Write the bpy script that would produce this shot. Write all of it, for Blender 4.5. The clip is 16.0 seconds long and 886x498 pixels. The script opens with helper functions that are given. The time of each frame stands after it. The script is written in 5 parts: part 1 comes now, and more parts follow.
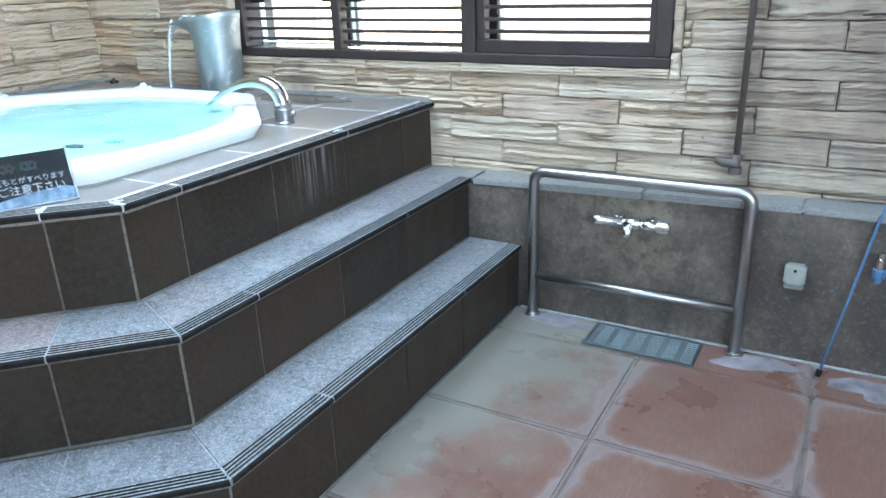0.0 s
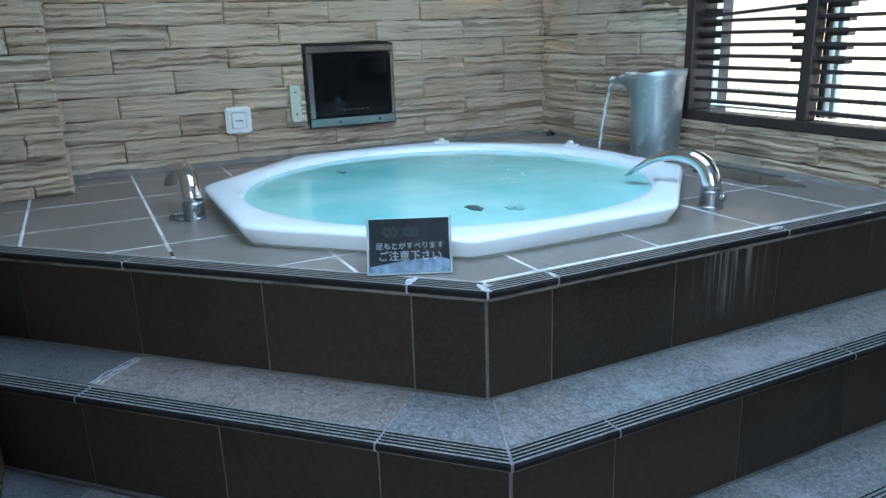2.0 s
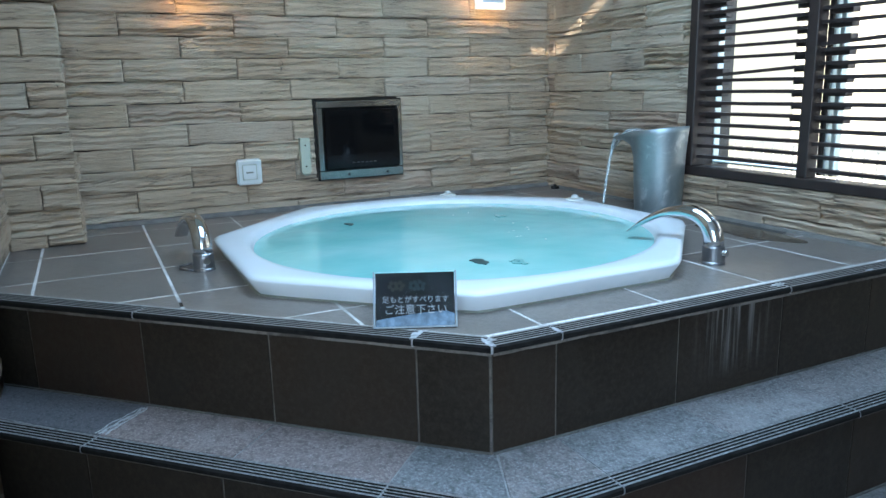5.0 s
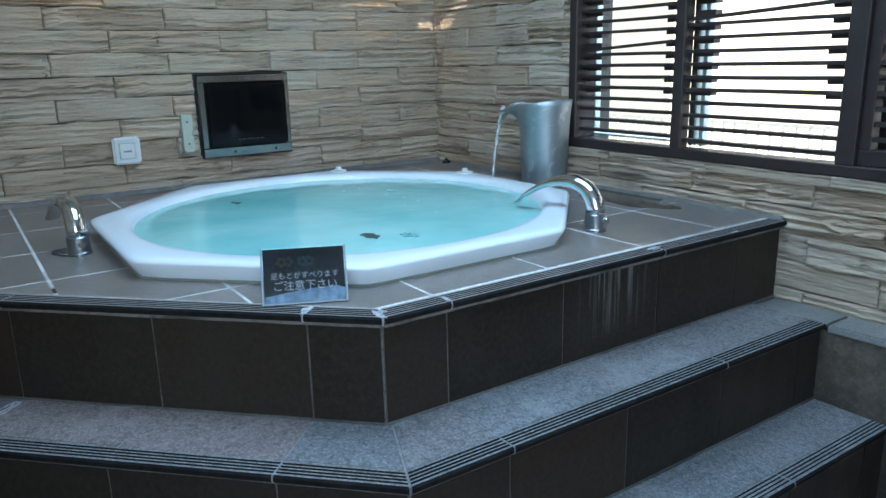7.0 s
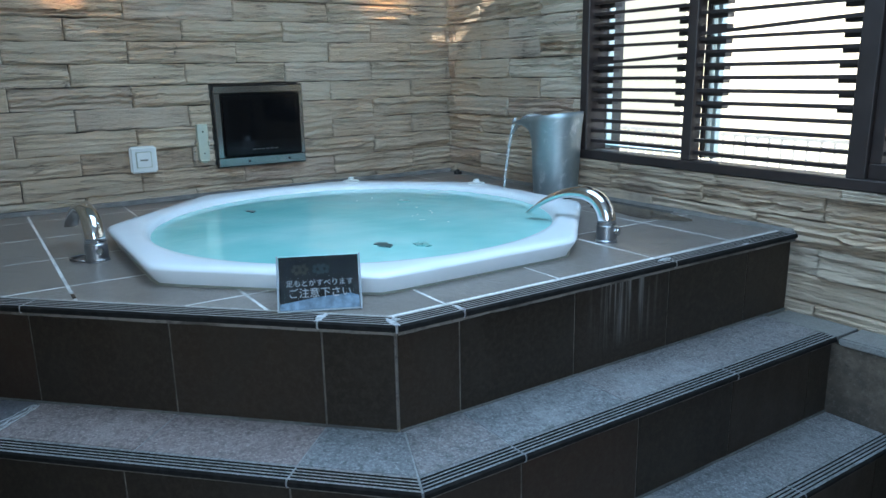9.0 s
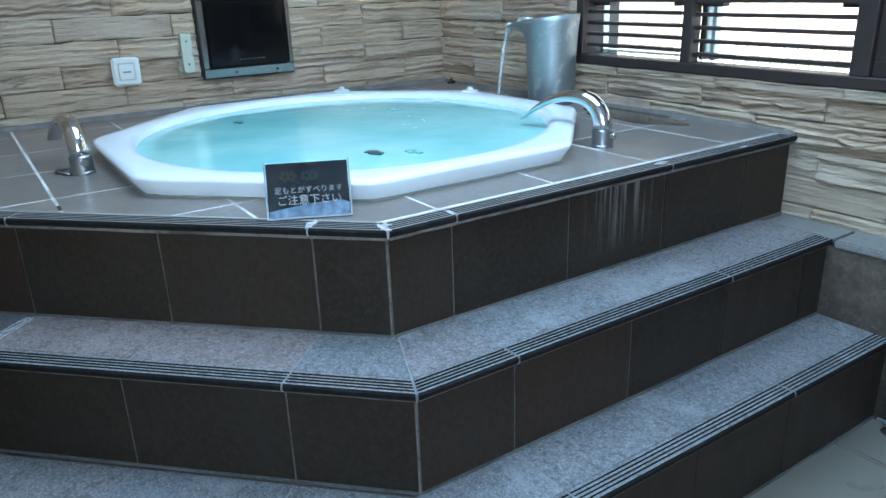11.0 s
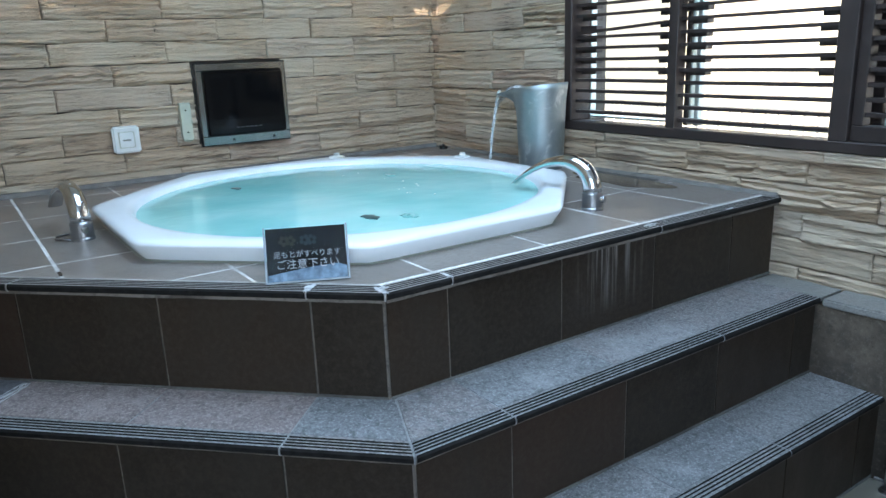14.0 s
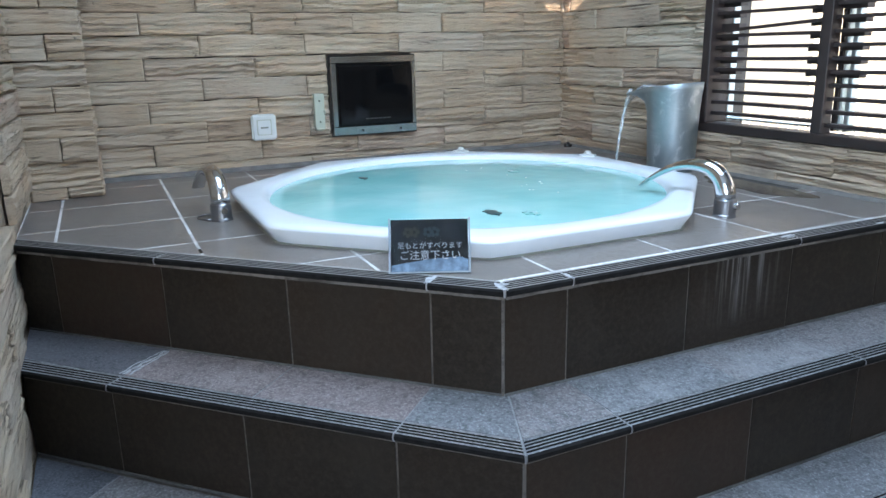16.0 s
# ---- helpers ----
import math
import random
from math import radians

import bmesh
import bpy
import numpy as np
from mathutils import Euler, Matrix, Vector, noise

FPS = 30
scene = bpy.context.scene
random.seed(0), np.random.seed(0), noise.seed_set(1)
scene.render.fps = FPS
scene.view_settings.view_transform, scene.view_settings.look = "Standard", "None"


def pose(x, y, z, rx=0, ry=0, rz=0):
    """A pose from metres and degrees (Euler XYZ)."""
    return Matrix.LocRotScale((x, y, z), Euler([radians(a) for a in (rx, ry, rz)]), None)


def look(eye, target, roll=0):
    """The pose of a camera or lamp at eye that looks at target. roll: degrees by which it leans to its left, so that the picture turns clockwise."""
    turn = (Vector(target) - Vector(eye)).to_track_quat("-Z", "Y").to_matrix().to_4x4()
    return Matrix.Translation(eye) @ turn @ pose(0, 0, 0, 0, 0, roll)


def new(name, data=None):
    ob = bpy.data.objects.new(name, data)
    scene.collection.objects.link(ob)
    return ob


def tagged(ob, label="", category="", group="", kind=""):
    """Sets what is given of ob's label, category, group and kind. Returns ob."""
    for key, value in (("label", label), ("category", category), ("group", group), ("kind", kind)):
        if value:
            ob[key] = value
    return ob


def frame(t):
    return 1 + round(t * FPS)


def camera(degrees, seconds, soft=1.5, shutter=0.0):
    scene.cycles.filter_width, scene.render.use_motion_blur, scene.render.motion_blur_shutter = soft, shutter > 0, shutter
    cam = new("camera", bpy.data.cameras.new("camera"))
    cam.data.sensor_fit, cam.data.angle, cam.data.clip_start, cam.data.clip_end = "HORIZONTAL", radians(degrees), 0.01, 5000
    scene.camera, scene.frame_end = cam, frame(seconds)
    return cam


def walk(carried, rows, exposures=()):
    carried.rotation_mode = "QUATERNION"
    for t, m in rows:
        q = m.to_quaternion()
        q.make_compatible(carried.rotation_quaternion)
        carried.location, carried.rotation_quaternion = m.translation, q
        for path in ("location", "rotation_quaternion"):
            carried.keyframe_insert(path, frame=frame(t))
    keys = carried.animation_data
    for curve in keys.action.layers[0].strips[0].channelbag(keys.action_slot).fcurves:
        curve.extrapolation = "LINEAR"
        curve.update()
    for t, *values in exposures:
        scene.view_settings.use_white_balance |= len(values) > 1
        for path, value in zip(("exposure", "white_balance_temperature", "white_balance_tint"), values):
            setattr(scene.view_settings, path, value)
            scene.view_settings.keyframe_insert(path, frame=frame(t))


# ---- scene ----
cam = camera(62.5, 16.0)
PATH = [
    (0, (0.807, 1.231, 1.112), (-0.12, 2.852, 0.397), -2.0),
    (0.5, (0.768, 1.273, 1.11), (-0.278, 2.867, 0.507), -1.8),
    (1, (0.694, 1.408, 1.099), (-0.625, 2.814, 0.566), -2.5),
    (1.5, (0.636, 1.491, 1.123), (-0.957, 2.564, 0.566), -1.4),
    (2, (0.607, 1.537, 1.129), (-1.118, 2.378, 0.565), -1.9),
    (2.5, (0.598, 1.533, 1.134), (-1.17, 2.308, 0.611), -1.2),
    (3, (0.603, 1.532, 1.133), (-1.155, 2.323, 0.6), -1.1),
    (5.5, (0.634, 1.528, 1.148), (-1.115, 2.413, 0.75), -2.2),
    (6, (0.64, 1.546, 1.139), (-0.98, 2.609, 0.645), -1.7),
    (6.5, (0.636, 1.54, 1.137), (-0.952, 2.634, 0.608), -0.7),
    (7, (0.642, 1.54, 1.137), (-0.967, 2.617, 0.636), -1.4),
    (7.5, (0.643, 1.542, 1.138), (-0.976, 2.613, 0.659), -1.8),
    (8, (0.654, 1.524, 1.157), (-0.98, 2.617, 0.789), -0.9),
    (8.5, (0.658, 1.513, 1.15), (-0.985, 2.592, 0.777), -0.2),
    (9, (0.653, 1.523, 1.138), (-0.976, 2.584, 0.667), -1.1),
    (9.5, (0.646, 1.532, 1.121), (-0.961, 2.577, 0.55), -1.8),
    (9.7, (0.645, 1.537, 1.12), (-0.955, 2.571, 0.512), -1.8),
    (11.8, (0.649, 1.543, 1.099), (-0.916, 2.572, 0.398), -2.2),
    (12, (0.667, 1.549, 1.111), (-0.872, 2.637, 0.44), -2.9),
    (12.5, (0.709, 1.557, 1.127), (-0.615, 2.947, 0.566), -0.9),
    (13, (0.715, 1.554, 1.125), (-0.566, 2.993, 0.587), -1.2),
    (13.5, (0.701, 1.545, 1.116), (-0.648, 2.926, 0.592), -1.3),
    (14, (0.664, 1.519, 1.115), (-0.937, 2.597, 0.592), -2.2),
    (14.5, (0.652, 1.498, 1.119), (-1.096, 2.309, 0.583), -1.9),
    (15, (0.643, 1.494, 1.113), (-1.164, 2.165, 0.581), -1.8),
    (15.5, (0.646, 1.502, 1.118), (-1.151, 2.206, 0.593), -1.8),
    (16, (0.655, 1.507, 1.117), (-1.098, 2.313, 0.591), -1.3),
]
walk(cam, [(t, look(eye, target, roll)) for t, eye, target, roll in PATH],
     exposures=[(0, 2.27, 6550, 13), (0.5, 2.07, 6500, 12), (1, 1.67, 6400, 11), (1.5, 1.27, 6100, 9), (3.2, 1.12, 6000, 9), (5.5, 1.08, 5950, 9),
                (8.0, 0.9, 5880, 8), (9.5, 0.97, 5850, 8), (12.0, 1.6, 6000, 10), (12.5, 1.37, 6100, 11), (13.0, 1.26, 6250, 12), (14.5, 1.3, 6450, 14), (16, 1.36, 6600, 18)])

# ---- end of path ----

# ---- world, sun, large lights ----
world = bpy.data.worlds.new("sky_world")
scene.world = world
world.use_nodes = True
wn = world.node_tree
bgn = wn.nodes["Background"]
skyn = wn.nodes.new("ShaderNodeTexSky")
skyn.sky_type = "NISHITA"
skyn.sun_disc = False
skyn.sun_elevation = radians(30.7)
skyn.sun_rotation = radians(106.7)
wn.links.new(skyn.outputs[0], bgn.inputs[0])
bgn.inputs[1].default_value = 0.15

SUN_WAY = Vector((-1.0, 0.3, -0.62))
sun_data = bpy.data.lights.new("sun", "SUN")
sun_data.energy = 5.0
sun_data.angle = radians(0.5)
sun_data.color = (1.0, 0.86, 0.66)
sun = new("sun", sun_data)
sun.matrix_world = look((0, 0, 5), Vector((0, 0, 5)) + SUN_WAY)


def daylight_fill(name, eye, target, sx, sy, watts, colour):
    """An area lamp standing in for daylight; only the north one belongs to a seen window."""
    d = bpy.data.lights.new(name, "AREA")
    d.shape, d.size, d.size_y, d.energy, d.color = "RECTANGLE", sx, sy, watts, colour
    ob = new(name, d)
    ob.matrix_world = look(eye, target)
    return ob


SKY_BLUE = (0.53, 0.765, 1.0)
# south and east fill lamps are added; no such windows are seen
daylight_fill("south_fill", (0.55, -1.62, 1.55), (0.55, 2.0, 1.2), 2.2, 1.3, 8, SKY_BLUE)
daylight_fill("east_fill", (2.32, 0.65, 1.55), (-0.6, 2.2, 1.1), 1.6, 1.3, 23, SKY_BLUE)
# overhead fill lamp added just under the closed ceiling, which has no skylight
daylight_fill("overhead_fill", (-0.35, 2.35, 2.345), (-0.35, 2.35, 0.0), 1.5, 1.2, 22, SKY_BLUE)
daylight_fill("north_window_daylight", (-0.5, 4.05, 2.75), (-0.6, 2.7, 0.9), 2.2, 1.0, 60, SKY_BLUE)


# ---- node helpers ----
class Mat:
    """A node material with a Principled shader and small helpers."""

    def __init__(self, name, rough=0.5, metal=0.0, colour=(0.5, 0.5, 0.5)):
        self.m = bpy.data.materials.new(name)
        self.m.use_nodes = True
        self.t = self.m.node_tree
        self.b = self.t.nodes["Principled BSDF"]
        self.set("Roughness", rough)
        self.set("Metallic", metal)
        self.set("Base Color", (*colour, 1))

    def set(self, name, value):
        if hasattr(value, "is_linked"):
            self.t.links.new(value, self.b.inputs[name])
        else:
            self.b.inputs[name].default_value = value

    def node(self, kind, **inputs):
        n = self.t.nodes.new(kind)
        for k, v in inputs.items():
            self.plug(n.inputs[k], v)
        return n

    def plug(self, socket, v):
        if hasattr(v, "is_linked"):
            self.t.links.new(v, socket)
        else:
            socket.default_value = v

    def coords(self, scale=(1, 1, 1), kind="Object", shift=0.0):
        c = self.t.nodes.new("ShaderNodeTexCoord").outputs[kind]
        if shift:
            info = self.t.nodes.new("ShaderNodeObjectInfo").outputs["Random"]
            mul = self.node("ShaderNodeMath")
            mul.operation = "MULTIPLY"
            self.plug(mul.inputs[0], info)
            mul.inputs[1].default_value = shift
            add = self.node("ShaderNodeVectorMath")
            add.operation = "ADD"
            self.plug(add.inputs[0], c)
            self.plug(add.inputs[1], mul.outputs[0])
            c = add.outputs[0]
        mp = self.node("ShaderNodeMapping")
        self.plug(mp.inputs["Vector"], c)
        mp.inputs["Scale"].default_value = scale
        return mp.outputs[0]

    def noise(self, vec, scale, detail=4.0, rough=0.55, distort=0.0):
        n = self.node("ShaderNodeTexNoise", Scale=scale, Detail=detail, Roughness=rough, Distortion=distort)
        self.plug(n.inputs["Vector"], vec)
        return n.outputs["Fac"]

    def ramp(self, fac, stops, interp="LINEAR"):
        r = self.t.nodes.new("ShaderNodeValToRGB")
        r.color_ramp.interpolation = interp
        els = r.color_ramp.elements
        while len(els) < len(stops):
            els.new(0.5)
        for e, (p, c) in zip(els, stops):
            e.position = p
            e.color = (*c, 1) if hasattr(c, "__len__") else (c, c, c, 1)
        self.plug(r.inputs[0], fac)
        return r.outputs[0]

    def mix(self, fac, a, b, mode="MIX"):
        n = self.t.nodes.new("ShaderNodeMix")
        n.data_type, n.blend_type = "RGBA", mode
        self.plug(n.inputs[0], fac)
        for k, v in ((6, a), (7, b)):
            if not hasattr(v, "is_linked") and len(v) == 3:
                v = (*v, 1)
            self.plug(n.inputs[k], v)
        return n.outputs[2]

    def math(self, op, a, b=0.0):
        n = self.t.nodes.new("ShaderNodeMath")
        n.operation = op
        self.plug(n.inputs[0], a)
        self.plug(n.inputs[1], b)
        return n.outputs[0]

    def random(self):
        return self.t.nodes.new("ShaderNodeObjectInfo").outputs["Random"]

    def bump(self, height, strength=0.3, distance=0.01, after=None):
        n = self.node("ShaderNodeBump", Strength=strength, Distance=distance)
        self.plug(n.inputs["Height"], height)
        if after is not None:
            self.plug(n.inputs["Normal"], after)
        self.set("Normal", n.outputs[0])
        return n.outputs[0]


def plain(name, colour, rough=0.5, metal=0.0, vary=0.12, scale=30.0, bump=0.05):
    m = Mat(name, rough, metal, colour)
    n = m.noise(m.coords(), scale, 5)
    lo = tuple(c * (1 - vary) for c in colour)
    hi = tuple(min(1, c * (1 + vary)) for c in colour)
    m.set("Base Color", m.ramp(n, [(0.3, lo), (0.7, hi)]))
    m.set("Roughness", m.ramp(n, [(0.25, max(0.02, rough * 0.8)), (0.75, min(1, rough * 1.2))]))
    if bump:
        m.bump(n, bump, 0.003)
    return m.m


# ---- materials ----
NORTH_FACE = 3.36
def stone_material():
    m = Mat("ledge_stone", 0.85)
    v = m.coords((1, 1, 1), shift=37.0)
    grain = m.noise(m.coords((2.3, 12, 34), shift=37.0), 2.6, 9, 0.68, 0.25)
    crack = m.noise(m.coords((1.2, 9, 30), shift=53.0), 2.4, 5, 0.55, 0.25)
    fine = m.noise(m.coords((9, 50, 150), shift=37.0), 2.6, 6, 0.7)
    patch = m.noise(v, 6.0, 4)
    knot = m.noise(v, 16.0, 3, 0.6, 1.2)
    base = m.ramp(m.random(), [(0.0, (0.49, 0.355, 0.245)), (0.3, (0.595, 0.46, 0.325)), (0.6, (0.53, 0.40, 0.280)),
                               (0.85, (0.61, 0.505, 0.385)), (1.0, (0.48, 0.345, 0.255))])
    c = m.mix(m.ramp(patch, [(0.38, 0.0), (0.7, 0.5)]), base, (0.595, 0.525, 0.425))
    c = m.mix(m.ramp(grain, [(0.33, 0.45), (0.43, 0.0)]), c, (0.25, 0.195, 0.155))
    lines = m.ramp(crack, [(0.478, 0.0), (0.496, 0.75), (0.503, 0.75), (0.518, 0.0)])
    lines = m.math("MULTIPLY", lines, m.ramp(patch, [(0.40, 1.0), (0.55, 0.05)]))
    c = m.mix(lines, c, (0.13, 0.10, 0.08))
    c = m.mix(m.ramp(fine, [(0.34, 0.35), (0.46, 0.0)]), c, (0.27, 0.22, 0.18))
    c = m.mix(m.ramp(knot, [(0.24, 0.8), (0.29, 0.0)]), c, (0.11, 0.085, 0.07))
    # damp, rusty patches beside the pipe and behind the vessel
    geo = m.t.nodes.new("ShaderNodeNewGeometry").outputs["Position"]
    damp = None
    for cx, cz, sx, sz in ((0.95, 0.95, 0.62, 0.30), (0.56, 0.75, 4.5, 0.25), (-1.02, 0.74, 3.2, 9.0)):
        q = m.node("ShaderNodeSeparateXYZ")
        m.plug(q.inputs[0], geo)
        dx = m.math("MULTIPLY", m.math("ABSOLUTE", m.math("SUBTRACT", q.outputs[0], cx)), sx)
        dz = m.math("MULTIPLY", m.math("ABSOLUTE", m.math("SUBTRACT", q.outputs[2], cz)), sz)
        dist = m.math("ADD", m.math("ADD", dx, dz), m.math("MULTIPLY", m.noise(geo, 7.0, 5, 0.65), 0.9))
        north = m.math("GREATER_THAN", q.outputs[1], NORTH_FACE)
        f = m.math("MULTIPLY", m.ramp(dist, [(0.50, 0.82), (1.0, 0.0)]), north)
        damp = f if damp is None else m.math("MAXIMUM", damp, f)
    c = m.mix(damp, c, (0.22, 0.165, 0.135))
    m.set("Base Color", c)
    first = m.bump(m.ramp(grain, [(0.28, 0.0), (0.6, 1.0)]), 0.7, 0.009)
    second = m.bump(m.math("SUBTRACT", 1.0, lines), 0.9, 0.008, first)
    m.bump(fine, 0.6, 0.004, second)
    return m.m


def riser_material(name, streaks=False):
    m = Mat(name, 0.42)
    v = m.coords((1, 1, 1), shift=21.0)
    speck = m.noise(v, 80, 6, 0.78)
    cloud = m.noise(m.coords((1.6, 1.6, 0.8), shift=21.0), 6, 6, 0.66)
    base = m.ramp(m.random(), [(0.0, (0.0185, 0.0136, 0.0098)), (0.55, (0.0260, 0.0180, 0.0124)), (0.9, (0.0310, 0.0202, 0.0136)), (1.0, (0.040, 0.0225, 0.0150))])
    c = m.mix(m.ramp(speck, [(0.42, 0.0), (0.68, 0.75)]), base, (0.050, 0.038, 0.028))
    c = m.mix(m.ramp(cloud, [(0.47, 0.0), (0.68, 0.6)]), c, (0.036, 0.029, 0.022))
    if streaks:
        s = m.noise(m.coords((75, 75, 2.2), shift=5.0), 1.0, 4, 0.65)
        top = m.node("ShaderNodeSeparateXYZ")
        m.plug(top.inputs[0], m.coords())
        height = m.ramp(m.math("ADD", m.math("MULTIPLY", top.outputs[2], 4.5), 0.5), [(0.15, 0.0), (0.95, 1.0)])
        side = m.ramp(m.math("ADD", m.math("MULTIPLY", top.outputs[0], 3.3), 0.5), [(0.1, 0.0), (0.4, 1.0), (0.75, 0.5), (0.95, 0.0)])
        f = m.math("MULTIPLY", m.math("MULTIPLY", m.ramp(s, [(0.49, 0.0), (0.68, 0.85)]), height), side)
        c = m.mix(f, c, (0.38, 0.36, 0.34))
    m.set("Base Color", c)
    m.set("Roughness", m.ramp(cloud, [(0.3, 0.40), (0.7, 0.62)]))
    m.set("Specular IOR Level", 0.25)
    m.bump(speck, 0.25, 0.002)
    return m.m


def tread_material(name, cols, wet=0.0, speckle=1.0):
    m = Mat(name, 0.6)
    v = m.coords((1, 1, 1), shift=17.0)
    speck = m.noise(v, 190, 4, 0.75)
    coarse = m.noise(v, 62, 4, 0.7)
    cloud = m.noise(v, 9, 6, 0.65)
    base = m.ramp(m.random(), [(0.0, cols[0]), (0.45, cols[1]), (0.8, cols[2]), (1.0, cols[0])])
    c = m.mix(m.ramp(cloud, [(0.42, 0.0), (0.72, 0.55)]), base, tuple(x * 0.62 for x in cols[1]))
    c = m.mix(m.ramp(coarse, [(0.36, 0.75 * speckle), (0.50, 0.0)]), c, tuple(x * 0.42 for x in cols[0]))
    c = m.mix(m.ramp(speck, [(0.36, 0.8 * speckle), (0.48, 0.0)]), c, tuple(x * 0.38 for x in cols[0]))
    c = m.mix(m.ramp(speck, [(0.54, 0.0), (0.68, 0.75 * speckle)]), c, tuple(min(0.5, x * 2.1) for x in cols[1]))
    c = m.mix(m.math("MULTIPLY", m.ramp(m.noise(v, 5.0, 7, 0.7, 0.8), [(0.55, 0.0), (0.72, 0.5)]), speckle), c, tuple(min(0.42, x * 1.7) for x in cols[1]))
    m.set("Base Color", c)
    m.set("Roughness", m.ramp(cloud, [(0.3, 0.58 - wet), (0.7, 0.5 - wet * 0.7)]))
    first = m.bump(coarse, 0.35, 0.003)
    m.bump(speck, 0.4, 0.0015, first)
    return m.m


def floor_material():
    m = Mat("terracotta_slab", 0.3)
    v = m.coords((1, 1, 1), shift=13.0)
    cloud = m.noise(v, 4.5, 5, 0.6)
    fine = m.noise(m.coords((60, 9, 9), shift=13.0), 3.0, 4)
    base = m.mix(m.ramp(cloud, [(0.35, 0.0), (0.68, 1.0)]), (0.150, 0.073, 0.054), (0.205, 0.120, 0.096))
    base = m.mix(m.ramp(fine, [(0.42, 0.35), (0.6, 0.0)]), base, (0.135, 0.055, 0.038))
    sep = m.node("ShaderNodeSeparateXYZ")
    m.plug(sep.inputs[0], m.coords())
    ax = m.math("ABSOLUTE", sep.outputs[0])
    ay = m.math("ABSOLUTE", sep.outputs[1])
    # soap film that has dried in a thin wavering band along the edges of each slab
    rx = m.math("MAXIMUM", m.math("SUBTRACT", ax, 0.125), 0.0)
    ry = m.math("MAXIMUM", m.math("SUBTRACT", ay, 0.125), 0.0)
    edge = m.math("SQRT", m.math("ADD", m.math("MULTIPLY", rx, rx), m.math("MULTIPLY", ry, ry)))
    wob = m.math("ADD", edge, m.math("MULTIPLY", m.math("SUBTRACT", m.noise(v, 4.0, 5, 0.6), 0.5), 0.16))
    film = m.ramp(wob, [(0.070, 0.0), (0.084, 0.22), (0.092, 0.62), (0.100, 0.40), (0.125, 0.52)])
    c = m.mix(film, base, (0.250, 0.222, 0.222))
    # grey scale left by water that runs off the steps
    geo = m.t.nodes.new("ShaderNodeNewGeometry").outputs["Position"]
    gs = m.node("ShaderNodeSeparateXYZ")
    m.plug(gs.inputs[0], geo)
    run = m.math("ADD", m.math("ADD", gs.outputs[0], m.math("MULTIPLY", gs.outputs[1], -0.28)), m.math("MULTIPLY", m.noise(geo, 5.5, 5, 0.6), 0.85))
    grey = m.ramp(m.math("ADD", run, 0.74), [(0.36, 0.85), (0.52, 0.75), (0.60, 0.25), (0.76, 0.0)])
    c = m.mix(grey, c, (0.200, 0.195, 0.165))
    m.set("Base Color", c)
    m.set("Roughness", m.ramp(cloud, [(0.35, 0.24), (0.7, 0.44)]))
    m.bump(cloud, 0.2, 0.01)
    return m.m


def concrete_material():
    m = Mat("plinth_stone", 0.62)
    v = m.coords()
    a = m.noise(m.coords((1.5, 1, 1)), 2.6, 4, 0.55)
    mid = m.noise(v, 22, 6, 0.7)
    sp = m.noise(v, 95, 4, 0.75)
    c = m.ramp(a, [(0.36, (0.050, 0.038, 0.029)), (0.50, (0.090, 0.070, 0.053)), (0.66, (0.180, 0.140, 0.103))])
    c = m.mix(m.ramp(mid, [(0.38, 0.65), (0.55, 0.0)]), c, (0.042, 0.034, 0.028))
    drip = m.noise(m.coords((9, 9, 0.8)), 2.2, 5, 0.65)
    c = m.mix(m.ramp(drip, [(0.30, 0.7), (0.46, 0.0)]), c, (0.050, 0.040, 0.032))
    c = m.mix(m.ramp(sp, [(0.54, 0.0), (0.72, 0.35)]), c, (0.26, 0.23, 0.19))
    c = m.mix(m.ramp(sp, [(0.30, 0.85), (0.42, 0.0)]), c, (0.030, 0.025, 0.021))
    m.set("Base Color", c)
    m.bump(sp, 0.3, 0.002)
    return m.m


def brushed(name, colour, rough, scale=(12, 12, 700)):
    m = Mat(name, rough, 1.0, colour)
    n = m.noise(m.coords(scale), 3.0, 4)
    m.set("Roughness", m.ramp(n, [(0.3, rough * 0.75), (0.7, rough * 1.3)]))
    m.set("Base Color", m.ramp(n, [(0.2, tuple(c * 0.85 for c in colour)), (0.8, colour)]))
    return m.m


STONE = stone_material()
RISER, RISER_STREAK = riser_material("dark_riser_tile"), riser_material("dark_riser_tile_limescale", True)
TREAD = tread_material("granite_tread_tile", ((0.172, 0.179, 0.191), (0.208, 0.213, 0.224), (0.226, 0.202, 0.202)))
TREAD_RED = tread_material("reddish_tread_tile", ((0.240, 0.198, 0.196), (0.265, 0.212, 0.208), (0.252, 0.200, 0.192)))
TREAD_DARK = tread_material("darker_tread_tile", ((0.105, 0.114, 0.132), (0.122, 0.128, 0.145), (0.132, 0.122, 0.128)))
DECK = tread_material("slate_deck_tile", ((0.178, 0.158, 0.143), (0.218, 0.193, 0.174), (0.190, 0.161, 0.143)), wet=0.28, speckle=0.42)
DECK_NOSE = tread_material("slate_nosing_tile", ((0.200, 0.190, 0.182), (0.225, 0.212, 0.204), (0.210, 0.195, 0.185)), speckle=0.6)


